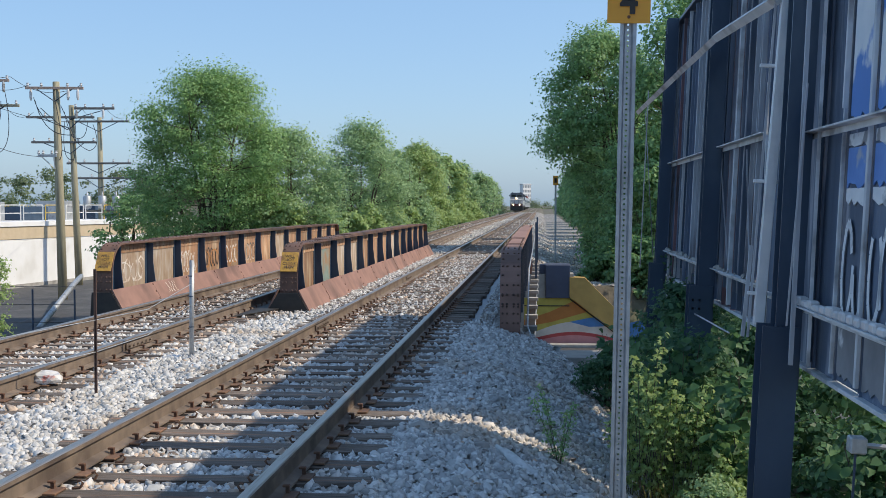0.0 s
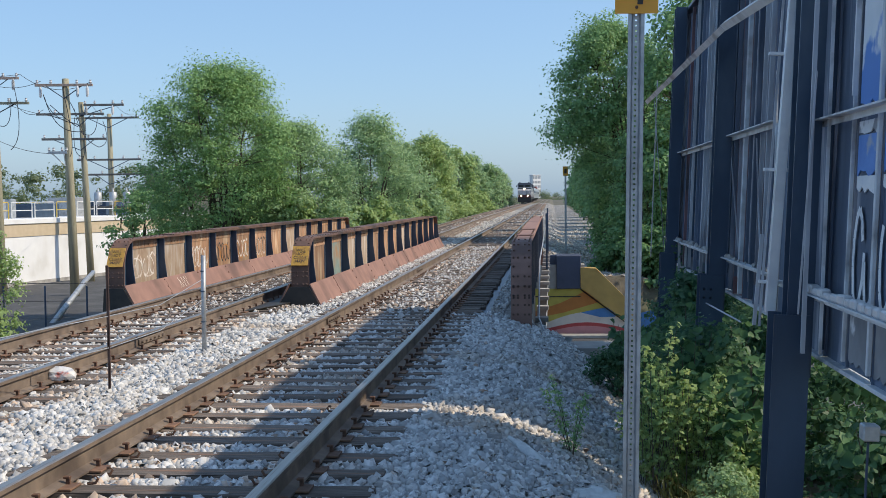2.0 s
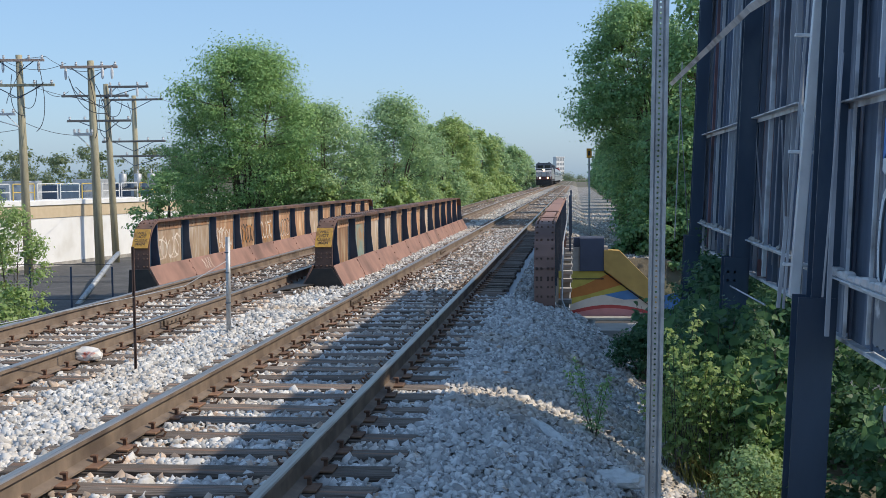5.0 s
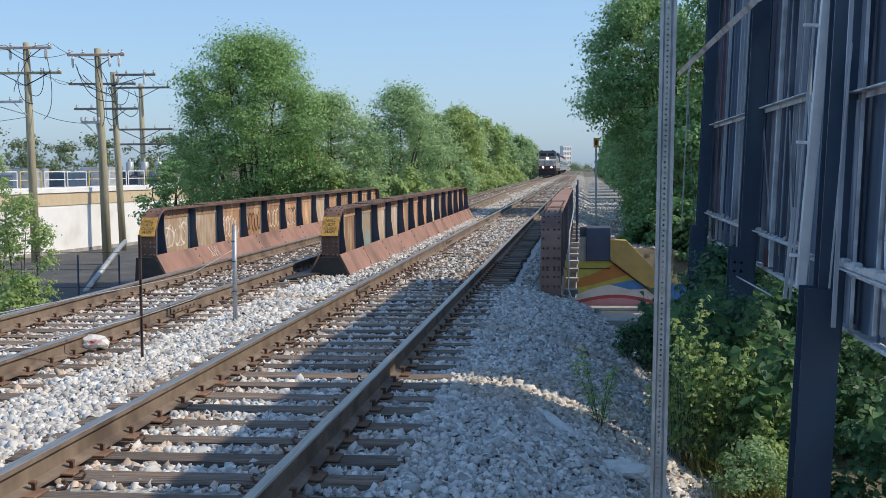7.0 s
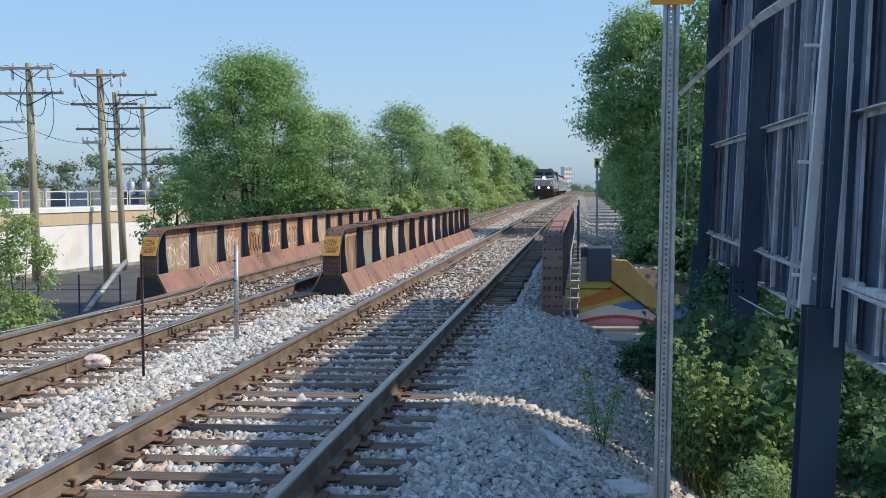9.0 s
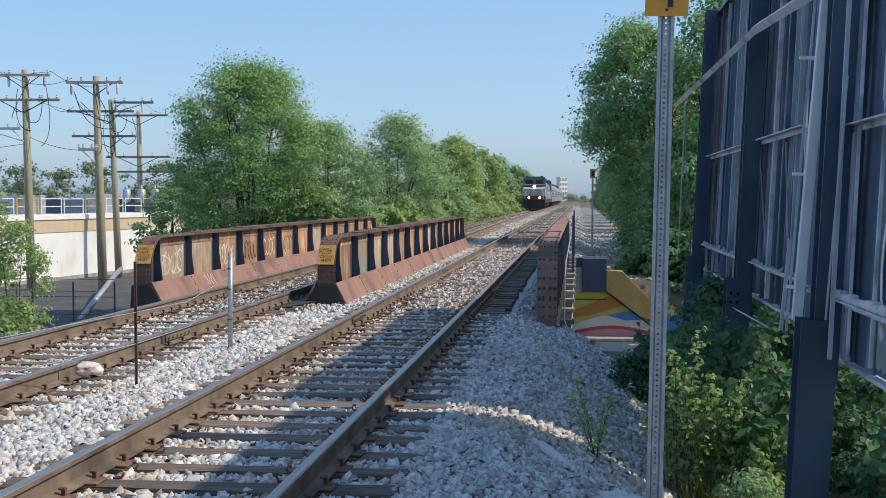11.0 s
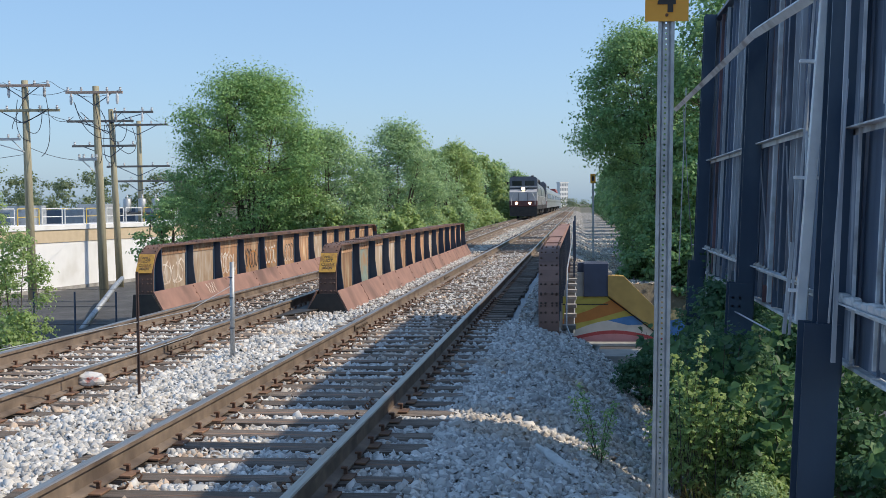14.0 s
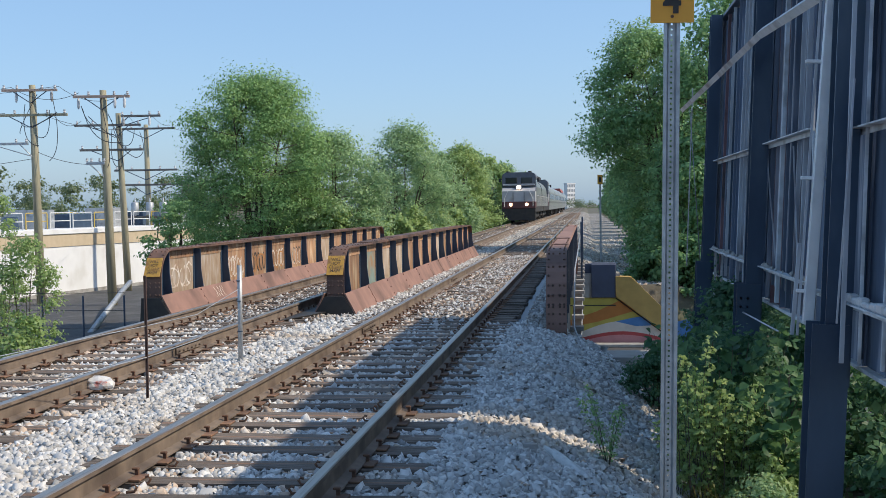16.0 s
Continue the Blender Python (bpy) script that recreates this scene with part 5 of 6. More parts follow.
def vine(x, y, h, w, n, size, seed, words):
    """Broad folded leaves on arching stems."""
    g = np.random.default_rng(seed)
    z0 = float(ground_z(x, y))
    t = thing("vine", words, "vine", "billboard vines", at=(x, y, z0))
    bm = bmesh.new()
    ends = []
    for k in range(9):
        a, q = g.uniform(0, 6.28), w * 0.5 * math.sqrt(g.uniform(0.1, 1))
        top = Vector((math.cos(a) * q, math.sin(a) * q * 0.8, h * g.uniform(0.6, 1.0)))
        pts = [Vector((0, 0, 0)), top * 0.4 + Vector((0, 0, h * 0.12)), top * 0.75 + Vector((0, 0, h * 0.06)), top]
        tube(bm, pts, [0.009, 0.007, 0.005, 0.003], 4)
        ends.append(pts)
    part("stem", bm, M_BARK, t)
    k = g.integers(0, len(ends), n)
    f = g.uniform(0.3, 3.0, n)
    P = np.array([[tuple(p) for p in e] for e in ends])
    i = np.minimum(f.astype(int), 2)
    fr = (f - i)[:, None]
    c = P[k, i] * (1 - fr) + P[k, i + 1] * fr + g.normal(0, w * 0.10, (n, 3))
    c[:, 2] = np.maximum(c[:, 2], 0.03)
    nrm = g.normal(size=(n, 3)) * 0.5 + (-0.15, -0.45, 0.75)
    nrm /= np.linalg.norm(nrm, axis=1)[:, None]
    tip = np.cross(nrm, g.normal(size=(n, 3)))
    tip[:, 2] -= 0.35
    tip -= nrm * (tip * nrm).sum(1)[:, None]
    tip /= np.linalg.norm(tip, axis=1)[:, None]
    sd = np.cross(nrm, tip)
    L = size * g.uniform(0.5, 1.2, n)[:, None]
    shape = ((0, -0.45, 0), (0.46, -0.30, 0.12), (0.40, 0.12, 0.10), (0, 0.58, -0.06), (-0.40, 0.12, 0.10), (-0.46, -0.30, 0.12))
    v = np.stack([c + (sd * a + tip * b + nrm * e) * L for a, b, e in shape], 1).reshape(-1, 3)
    j = 6 * np.arange(n)[:, None]
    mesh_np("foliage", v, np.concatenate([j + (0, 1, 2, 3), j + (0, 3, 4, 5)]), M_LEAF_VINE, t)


# vine green darkened like the undergrowth, shade included in the colour
M_LEAF_VINE = leafy("leaf_vine_shaded", (0.04, 0.11, 0.05), (0.12, 0.225, 0.085), 0.34)
VINE = "broad-leaved green vine climbing beside the billboard post"
for k, (x, y, h, w, n) in enumerate([(1.70, 10.05, 1.55, 0.8, 260), (1.45, 10.3, 1.45, 0.8, 260), (1.25, 11.0, 1.5, 0.9, 300), (1.55, 11.6, 1.7, 1.0, 300), (1.9, 10.9, 1.7, 0.9, 240), (1.15, 12.4, 1.5, 0.9, 260),
                                     (2.3, 8.3, 1.25, 1.0, 220), (2.45, 7.2, 1.2, 1.0, 220), (1.5, 13.3, 1.6, 1.0, 240), (1.0, 15.3, 1.0, 0.8, 160)]):
    vine(x, y, h, w, int(n * 1.25), 0.108, 300 + k, VINE)
SPIKE_WEED = "tall sunlit weed spike in the gap between the billboards"
for k, (x, y, h) in enumerate([(0.84, 10.0, 1.5), (0.93, 9.95, 1.25), (1.0, 10.06, 1.4), (1.1, 9.98, 1.1), (1.2, 10.04, 1.25), (1.32, 9.94, 0.95), (1.42, 10.05, 1.15), (0.76, 10.05, 1.0), (1.55, 9.98, 1.0), (0.88, 10.12, 0.9)]):
    weed(x, y, h, 420, 0.045, 330 + k, SPIKE_WEED)


def grass_tuft(x, y, n, h, seed, words="dry yellow-green grass tuft at the foot of the post"):
    g = np.random.default_rng(seed)
    z0 = float(ground_z(x, y))
    bx, by = g.normal(0, 0.12, n), g.normal(0, 0.12, n)
    a, le = g.uniform(0, 6.28, n), h * g.uniform(0.5, 1.1, n)
    dx, dy = np.cos(a), np.sin(a)
    o = np.stack([bx, by, np.zeros(n)], 1)
    sd = np.stack([-dy, dx, np.zeros(n)], 1) * 0.005
    m = o + np.stack([dx * le * 0.25, dy * le * 0.25, le * 0.65], 1)
    e = o + np.stack([dx * le * 0.6, dy * le * 0.6, le * 0.85], 1)
    v = np.stack([o - sd, o + sd, m + sd, m - sd, e], 1).reshape(-1, 3)
    i = 5 * np.arange(n)[:, None]
    f = np.concatenate([np.concatenate([i, i + 1, i + 2, i + 3], 1)])
    tri = np.concatenate([i + 3, i + 2, i + 4, i + 4], 1)
    ob = mesh_np("grass_tuft", v, f, M_GRASS)
    me = ob.data
    bm = bmesh.new()
    bm.from_mesh(me)
    bm.verts.ensure_lookup_table()
    for q in tri:
        bm.faces.new((bm.verts[q[0]], bm.verts[q[1]], bm.verts[q[2]]))
    bm.to_mesh(me)
    bm.free()
    ob.location = (x, y, z0)
    tagged(ob, words, "grass", "grass tufts")


M_GRASS = leafy("dry_grass", (0.14, 0.16, 0.04), (0.26, 0.24, 0.08), 0.35)
for k, (x, y) in enumerate([(1.35, 9.0), (1.2, 9.4), (1.5, 9.3), (1.6, 8.6), (1.3, 8.5), (1.45, 8.9), (1.7, 9.1), (1.15, 9.95), (1.3, 10.02), (1.45, 9.93), (1.6, 10.05), (1.0, 9.98)]):
    grass_tuft(x, y, 90, 0.42, 40 + k)


def left_sapling():
    tree("sapling", -14.9, 30.0, -3.4, 4.5, 2.1, 5500, 0.085, M_LEAF_LIGHT, "thin sapling with yellowing leaves beside the yard", 140, clumps=16, low=0.2, trunk=0.035, category="sapling", group="yard saplings")
    tree("sapling", -16.3, 31.5, -3.4, 5.6, 1.6, 3400, 0.085, M_LEAF_LIGHT, "thin sapling with yellowing leaves beside the yard", 141, clumps=14, low=0.25, trunk=0.035, category="sapling", group="yard saplings")
    tree("bush", -13.9, 28.0, -3.4, 2.5, 2.0, 2000, 0.12, M_LEAF_LIGHT, "low green growth on the bank", 142, clumps=12, low=0.05, trunk=0.03, category="bush", group="lineside bushes")


left_sapling()


# ---- utility poles ----
def cable(bm, a, b, sag, r=0.012, n=10):
    a, b = Vector(a), Vector(b)
    tube(bm, [a.lerp(b, i / n) - Vector((0, 0, sag * 4 * (i / n) * (1 - i / n))) for i in range(n + 1)], r, 4)


def insulator(bm, x, y, z):
    tube(bm, [(x, y, z), (x, y, z + 0.08), (x, y, z + 0.12), (x, y, z + 0.2)], [0.03, 0.09, 0.05, 0.07], 7)


def utility_pole(x, y, z0, top, r, arms, words, lean=0.0, drops=True, seed=1):
    q = random.Random(seed)
    p = thing("utility_pole", words, "utility pole", "utility poles", at=(x, y, z0))
    H = top - z0
    bm = bmesh.new()
    tube(bm, [(0, 0, -0.3), (lean * 0.5, 0, H * 0.5), (lean, 0, H)], [r * 1.15, r, r * 0.8], 12)
    part("pole", bm, M_POLE, p, smooth=True)
    for (dz, half, off, m, ang, metal) in arms:
        c, s = math.cos(ang), math.sin(ang)
        rot = Matrix.Translation((lean + off * c, off * s - r, H - dz)) @ Matrix.Rotation(ang, 4, "Z")
        bm = bmesh.new()
        box(bm, -half, half, -0.06, 0.06, -0.07, 0.07, 0.01, m=rot)
        arm = part("crossarm", bm, m, p)
        for t in (-0.92, -0.45, 0.45, 0.92):
            bm = bmesh.new()
            v = rot @ Vector((t * half, 0, 0.07))
            insulator(bm, v.x, v.y, v.z)
            part("insulator", bm, M_PORCELAIN, arm)
        bm = bmesh.new()
        for sd in (-1, 1):
            a = rot @ Vector((sd * half * 0.62, 0.0, -0.05))
            tube(bm, [a, (lean, -r, H - dz - 0.7)], 0.025, 4)
        part("brace", bm, M_GALV if metal else M_DARK, arm)
    if drops:
        for k in range(5):
            bm = bmesh.new()
            a = Vector((q.uniform(-1.4, 1.4), -0.2, H - q.uniform(0.2, 1.6)))
            b = Vector((q.uniform(-0.9, 0.9), -0.2, H - q.uniform(1.8, 4.4)))
            mid = a.lerp(b, 0.6) + Vector((q.choice((-1, 1)) * q.uniform(0.3, 0.8), 0, -q.uniform(0.4, 1.2)))
            pts = [a.lerp(mid, t).lerp(mid.lerp(b, t), t) for t in [i / 10 for i in range(11)]]
            tube(bm, pts, 0.02, 4)
            part("jumper_cable", bm, M_WIRE, p)
        for k in range(3):
            bm = bmesh.new()
            xx, zz = lean + arms[0][2] + q.choice((-0.85, -0.5, 0.5, 0.85)) * arms[0][1], H - arms[0][0] - 0.05
            tube(bm, [(xx, -0.25, zz), (xx, -0.25, zz - 0.15), (xx, -0.25, zz - 0.45), (xx, -0.25, zz - 0.6)], [0.03, 0.08, 0.08, 0.04], 7)
            part("cutout", bm, M_PORCELAIN, p, "pale porcelain cut-out")
    return p


W1 = "weathered wooden utility pole with crossarms and cables"
utility_pole(-25.3, 61.0, STREET, 8.1, 0.22, [(0.35, 1.5, 0.0, M_ARM, 0.15, False), (3.9, 0.5, -0.4, M_GALV, 0.1, True)], W1, -0.25, True, 1)
utility_pole(-29.8, 62.0, STREET, 8.6, 0.22, [(0.3, 1.5, -0.05, M_ARM, 0.15, False), (1.65, 2.0, 0.0, M_POLE, 0.1, False), (3.2, 1.2, -1.4, M_GALV, 0.1, True)], W1, -0.2, True, 2)
utility_pole(-28.8, 72.0, STREET, 7.8, 0.2, [(0.2, 1.25, 1.5, M_OLDARM, 0.1, False), (0.75, 2.1, -0.6, M_OLDARM, 0.1, False), (2.3, 2.0, -0.4, M_OLDARM, 0.1, False)], W1, -0.4, True, 3)
utility_pole(-31.1, 82.0, STREET, 7.8, 0.2, [(0.3, 2.2, 0.0, M_OLDARM, 0.05, False), (3.25, 2.3, 0.0, M_OLDARM, 0.05, False), (4.3, 2.5, 0.6, M_OLDARM, 0.05, False), (6.6, 2.3, 0.2, M_OLDARM, 0.05, False)], W1, -0.1, False, 4)


def pole_transformers():
    for dx in (-0.9, 0.2, 1.2):
        t = thing("transformer", "grey cylindrical pole transformer with bushings", "transformer", "pole transformers", at=(-31.1 + dx, 81.6, 1.35))
        bm = bmesh.new()
        tube(bm, [(0, 0, 0), (0, 0, 0.06), (0, 0, 0.85), (0, 0, 0.92)], [0.25, 0.28, 0.28, 0.2], 12)
        part("tank", bm, M_GALV, t, smooth=True)
        bm = bmesh.new()
        tube(bm, [(0, 0, 0.9), (0, 0, 1.0), (0, 0, 1.1), (0, 0, 1.2)], [0.03, 0.07, 0.04, 0.06], 6)
        part("bushing", bm, M_PORCELAIN, t)


pole_transformers()


def long_wires():
    runs = [((-26.9, 61, 8.0), (-31.2, 62, 8.5), 0.5), ((-24.2, 61, 7.9), (-28.5, 62, 8.5), 0.6), ((-31.2, 62, 8.5), (-52, 60, 9.0), 0.8), ((-28.5, 62, 8.5), (-52, 59, 9.0), 0.9),
            ((-31.6, 62, 7.1), (-52, 60, 7.4), 0.5), ((-29.8, 62, 7.1), (-28.8, 72, 6.8), 0.3), ((-25.4, 61, 4.2), (-29.9, 62, 5.0), 0.3), ((-29.9, 62, 4.6), (-60, 61, 4.2), 1.0), ((-28.6, 72, 7.7), (-31.0, 82, 7.6), 0.3),
            ((-25.6, 61, 3.0), (-29.2, 72, 2.4), 0.6), ((-29.6, 82, 7.6), (-13, 125, 7.0), 1.4), ((-28.9, 82, 5.2), (-12.4, 125, 5.0), 1.4), ((-27.2, 72, 7.9), (-29.4, 82, 7.7), 0.3), ((-26.8, 61, 6.5), (-28.8, 62, 6.9), 0.4)]
    for a, b, s in runs:
        bm = bmesh.new()
        cable(bm, a, b, s, 0.014)
        tagged(link("overhead_cable", bm, M_WIRE), "black overhead cable sagging between poles", "cable", "overhead cables")


long_wires()


def guy_pipe():
    bm = bmesh.new()
    tube(bm, [(-20.6, 47.2, -3.45), (-23.4, 57.8, -2.35), (-23.9, 60.0, -2.1)], [0.13, 0.13, 0.12], 12)
    ob = link("drain_pipe", bm, M_GALV, smooth=True)
    tagged(ob, "pale grey pipe leaning against the foot of the pole", "pipe")


guy_pipe()


# ---- warehouse with roof railings ----
def warehouse():
    b = thing("warehouse", "long low white building with a tan band and roof railings", "building", at=(-31.64, 68.1, STREET))
    b.rotation_euler[2] = radians(-9.5)
    y0, y1 = -30.0, 26.0
    bm = bmesh.new()
    box(bm, -22, 0, y0, y1, 0, 2.95)
    part("wall", bm, M_WHITE, b)
    bm = bmesh.new()
    box(bm, -22, 0.05, y0 - 0.05, y1 + 0.05, 2.95, 3.7)
    part("parapet_band", bm, M_TAN, b, "tan painted band")
    bm = bmesh.new()
    box(bm, -22, 0.13, y0 - 0.12, y1 + 0.12, 3.7, 4.0, 0.02)
    part("roof_edge", bm, M_WHITE, b)
    bm = bmesh.new()
    box(bm, 0.0, 0.03, y0, y1, 0, 0.22)
    part("base", bm, M_CONCRETE, b)
    for x, m in ((-1.0, M_RAILING), (-7.0, M_RAILING_Y)):
        for k in range(17):
            y = -16 + 2.4 * k
            bm = bmesh.new()
            tube(bm, [(x, y, 3.95), (x, y, 4.95), (x, y + 0.05, 5.0), (x, y + 2.05, 5.0), (x, y + 2.1, 4.95), (x, y + 2.1, 3.95)], 0.035, 6)
            tube(bm, [(x, y, 4.5), (x, y + 2.1, 4.5)], 0.03, 6)
            part("roof_railing", bm, m if k % 3 else M_RAILING_Y, b)
    for k, (y, w, h) in enumerate(((-14, 3, 0.9), (-8, 2.5, 1.1), (-3, 3.5, 0.8), (2, 2.2, 1.2), (6, 3, 0.9), (11, 2, 1.3), (15, 3, 1.0))):
        bm = bmesh.new()
        box(bm, -5.2, -3.0, y, y + w, 3.98, 4.0 + h, 0.03)
        part("roof_unit", bm, M_GALV if k % 2 else M_DARK, b)


M_RAILING = mat("white_railing", (0.70, 0.70, 0.70), (0.62, 0.62, 0.60), 5, rough=0.5, bump=0)
M_RAILING_Y = mat("yellow_railing", (0.62, 0.44, 0.08), (0.55, 0.38, 0.07), 5, rough=0.5, bump=0)
warehouse()


def shed():
    b = thing("shed", "low shed with a dull brown roof behind the trees", "building", at=(-26.5, 96.0, STREET))
    bm = bmesh.new()
    box(bm, -4, 4, 0, 8, 0, 5.2)
    part("wall", bm, M_TAN, b)
    bm = bmesh.new()
    prism(bm, [(-4.4, 5.2), (4.4, 5.2), (3.6, 6.6), (-3.6, 6.6)], "y", -0.4, 8.4)
    part("roof", bm, M_GIRDER, b)


shed()


def yard_fence():
    f = thing("yard_fence", "dark wire fence posts along the edge of the yard", "fence")
    for k in range(5):
        x, y = -25.0 + 1.7 * k, 45.0
        bm = bmesh.new()
        tube(bm, [(x, y, STREET), (x, y, STREET + 1.7)], 0.04, 6)
        part("post", bm, M_DARK, f)
    for z in (0.4, 1.1, 1.8):
        bm = bmesh.new()
        tube(bm, [(-25, 45, STREET + z), (-18.2, 45, STREET + z)], 0.012, 4)
        part("wire", bm, M_WIRE, f)


yard_fence()


# ---- far distance ----
def far_block(x, y, w, d, h, floors, bays, words, m):
    b = thing("distant_building", words, "building", "distant buildings", at=(x, y, STREET))
    b.rotation_euler[2] = radians(38)
    bm = bmesh.new()
    box(bm, -w / 2, w / 2, 0, d, 0, h)
    part("wall", bm, m, b)
    bm = bmesh.new()
    box(bm, -w / 2 - 0.3, w / 2 + 0.3, -0.3, d, h, h + 0.6)
    part("roof", bm, m, b)
    for i in range(floors):
        for j in range(bays):
            bm = bmesh.new()
            xx, zz = -w / 2 + w * (j + 0.5) / bays, h * (i + 0.55) / floors
            box(bm, xx - w / bays * 0.3, xx + w / bays * 0.3, -0.12, 0.0, zz - h / floors * 0.28, zz + h / floors * 0.28)
            part("window", bm, M_FARGLASS, b)


M_FARGLASS = mat("far_window", (0.22, 0.25, 0.28), (0.28, 0.31, 0.34), 1, rough=0.3, bump=0)
M_FARWALL = mat("pale_far_wall", (0.80, 0.80, 0.80), (0.74, 0.74, 0.75), 0.1, rough=0.9, bump=0)
far_block(-11.0, 900.0, 7.5, 4, 20.5, 6, 5, "pale multi-storey block far beyond the line", M_FARWALL)


def far_woods():
    g = np.random.default_rng(3)
    cs, rs = [], []
    for k in range(150):
        a = g.uniform(-0.55, 0.12)
        d = g.uniform(170, 340)
        x = d * math.sin(a)
        if -16 < x < 11:
            continue
        h = g.uniform(5, 8) * (1.5 if x < -30 else 1.0)
        for j in range(3):
            cs.append((x + g.normal(0, 3), d * math.cos(a) + g.normal(0, 3), STREET + h * (0.25 + 0.3 * j)))
            rs.append(g.uniform(2.2, 3.8))
    v, f = leaf_cloud(cs, np.array(rs) * 0.62, 64000, 0.5, seed=9)
    tagged(mesh_np("distant_woods", v, f, M_LEAF_OLIVE), "belt of green trees in the distance", "woods", kind="stuff")
    cs, rs = [], []
    for k in range(60):
        x = g.uniform(-60, 40)
        cs.append((x, g.uniform(620, 850), g.uniform(-4, 2) + abs(x) * 0.05))
        rs.append(g.uniform(2.6, 4.5))
    v, f = leaf_cloud(cs, rs, 20000, 0.6, seed=10)
    tagged(mesh_np("distant_woods", v, f, M_LEAF_OLIVE), "hazy trees closing the line of sight", "woods", kind="stuff")


far_woods()


# ---- litter on the ballast ----
def litter():
    def crumple(name, x, y, z, sx, sy, sz, m, words, cat, seed):
        bm = bmesh.new()
        r = random.Random(seed)
        bmesh.ops.create_icosphere(bm, subdivisions=3, radius=1)
        for v in bm.verts:
            k = 1 + 0.22 * noise.noise(v.co * 2.3 + Vector((seed, 0, 0))) + 0.12 * noise.noise(v.co * 6)
            v.co = Vector((v.co.x * sx * k, v.co.y * sy * k, max(v.co.z, -0.4) * sz * k))
        ob = link(name, bm, m, None)
        ob.location = (x, y, z)
        return tagged(ob, words, cat)
    m1 = mat("white_red_plastic", (0.70, 0.68, 0.66), (0.60, 0.58, 0.56), 12, (0.5, 0.12, 0.08), 6, 0.60, 0.66, rough=0.45, bump=0.5, bscale=25)
    m2 = mat("clear_plastic_sheet", (0.46, 0.47, 0.47), (0.62, 0.63, 0.63), 14, rough=0.4, bump=1.0, bscale=22)
    crumple("plastic_bag", -4.88, 11.3, -0.12, 0.17, 0.11, 0.09, m1, "crumpled white plastic bag with red print on a tie", "plastic bag", 3)
    crumple("plastic_sheet", 0.27, 8.5, -0.58, 0.25, 0.15, 0.08, m2, "crumpled pale plastic sheet lying on the ballast slope", "plastic sheet", 8)
    o = crumple("plastic_sheet", -0.05, 8.86, float(ground_z(-0.05, 8.86)) - 0.005, 0.44, 0.075, 0.06, m2, "twisted strip of pale plastic sheet on the ballast", "plastic sheet", 12)
    o.rotation_euler = (0, radians(24), math.atan2(-0.6, 0.54))


litter()


# ---- train ----
M_LOCO = mat("silver_grey_paint", (0.38, 0.38, 0.40), (0.45, 0.45, 0.47), 2, (0.32, 0.31, 0.31), 1, rough=0.5, bump=0.05)
M_HOOD = mat("grey_green_hood_paint", (0.13, 0.15, 0.15), (0.19, 0.21, 0.20), 2, (0.34, 0.35, 0.34), 1.2, 0.6, 0.7, rough=0.45, bump=0.05, stretch=(1, 0.5, 1))
M_LOCO_DK = mat("dark_blue_grey_paint", (0.10, 0.108, 0.135), (0.135, 0.142, 0.17), 2, rough=0.5, bump=0.05)
M_LOCO_RED = mat("dark_red_band", (0.13, 0.045, 0.045), (0.09, 0.04, 0.04), 3, rough=0.6, bump=0.05)
M_UNDER = mat("black_underframe", (0.025, 0.025, 0.027), (0.045, 0.042, 0.04), 3, rough=0.8, bump=0.2)
M_GLASS = mat("cab_glass", (0.02, 0.025, 0.03), (0.03, 0.035, 0.04), 2, rough=0.08, bump=0)
M_LAMP = mat("headlight_glow", (1, 0.9, 0.75), (1, 0.9, 0.75), 1, rough=0.3, bump=0, emit=(1.0, 0.70, 0.42), power=7.0)
M_STEEL = mat("stainless_coach", (0.34, 0.36, 0.36), (0.44, 0.46, 0.46), 1, (0.24, 0.25, 0.26), 2, rough=0.4, metal=0.6, stretch=(1, 0.2, 12), bump=0.1)
M_ROOFRED = mat("red_roof_paint", (0.36, 0.09, 0.07), (0.28, 0.07, 0.06), 2, rough=0.6, bump=0.05)


def wheelset(t, y, r=0.5):
    bm = bmesh.new()
    tube(bm, [(-0.8, y, r), (0.8, y, r)], 0.08, 8)
    for s in (-1, 1):
        tube(bm, [(s * 0.68, y, r), (s * 0.80, y, r)], r, 18)
    part("wheelset", bm, M_UNDER, t)


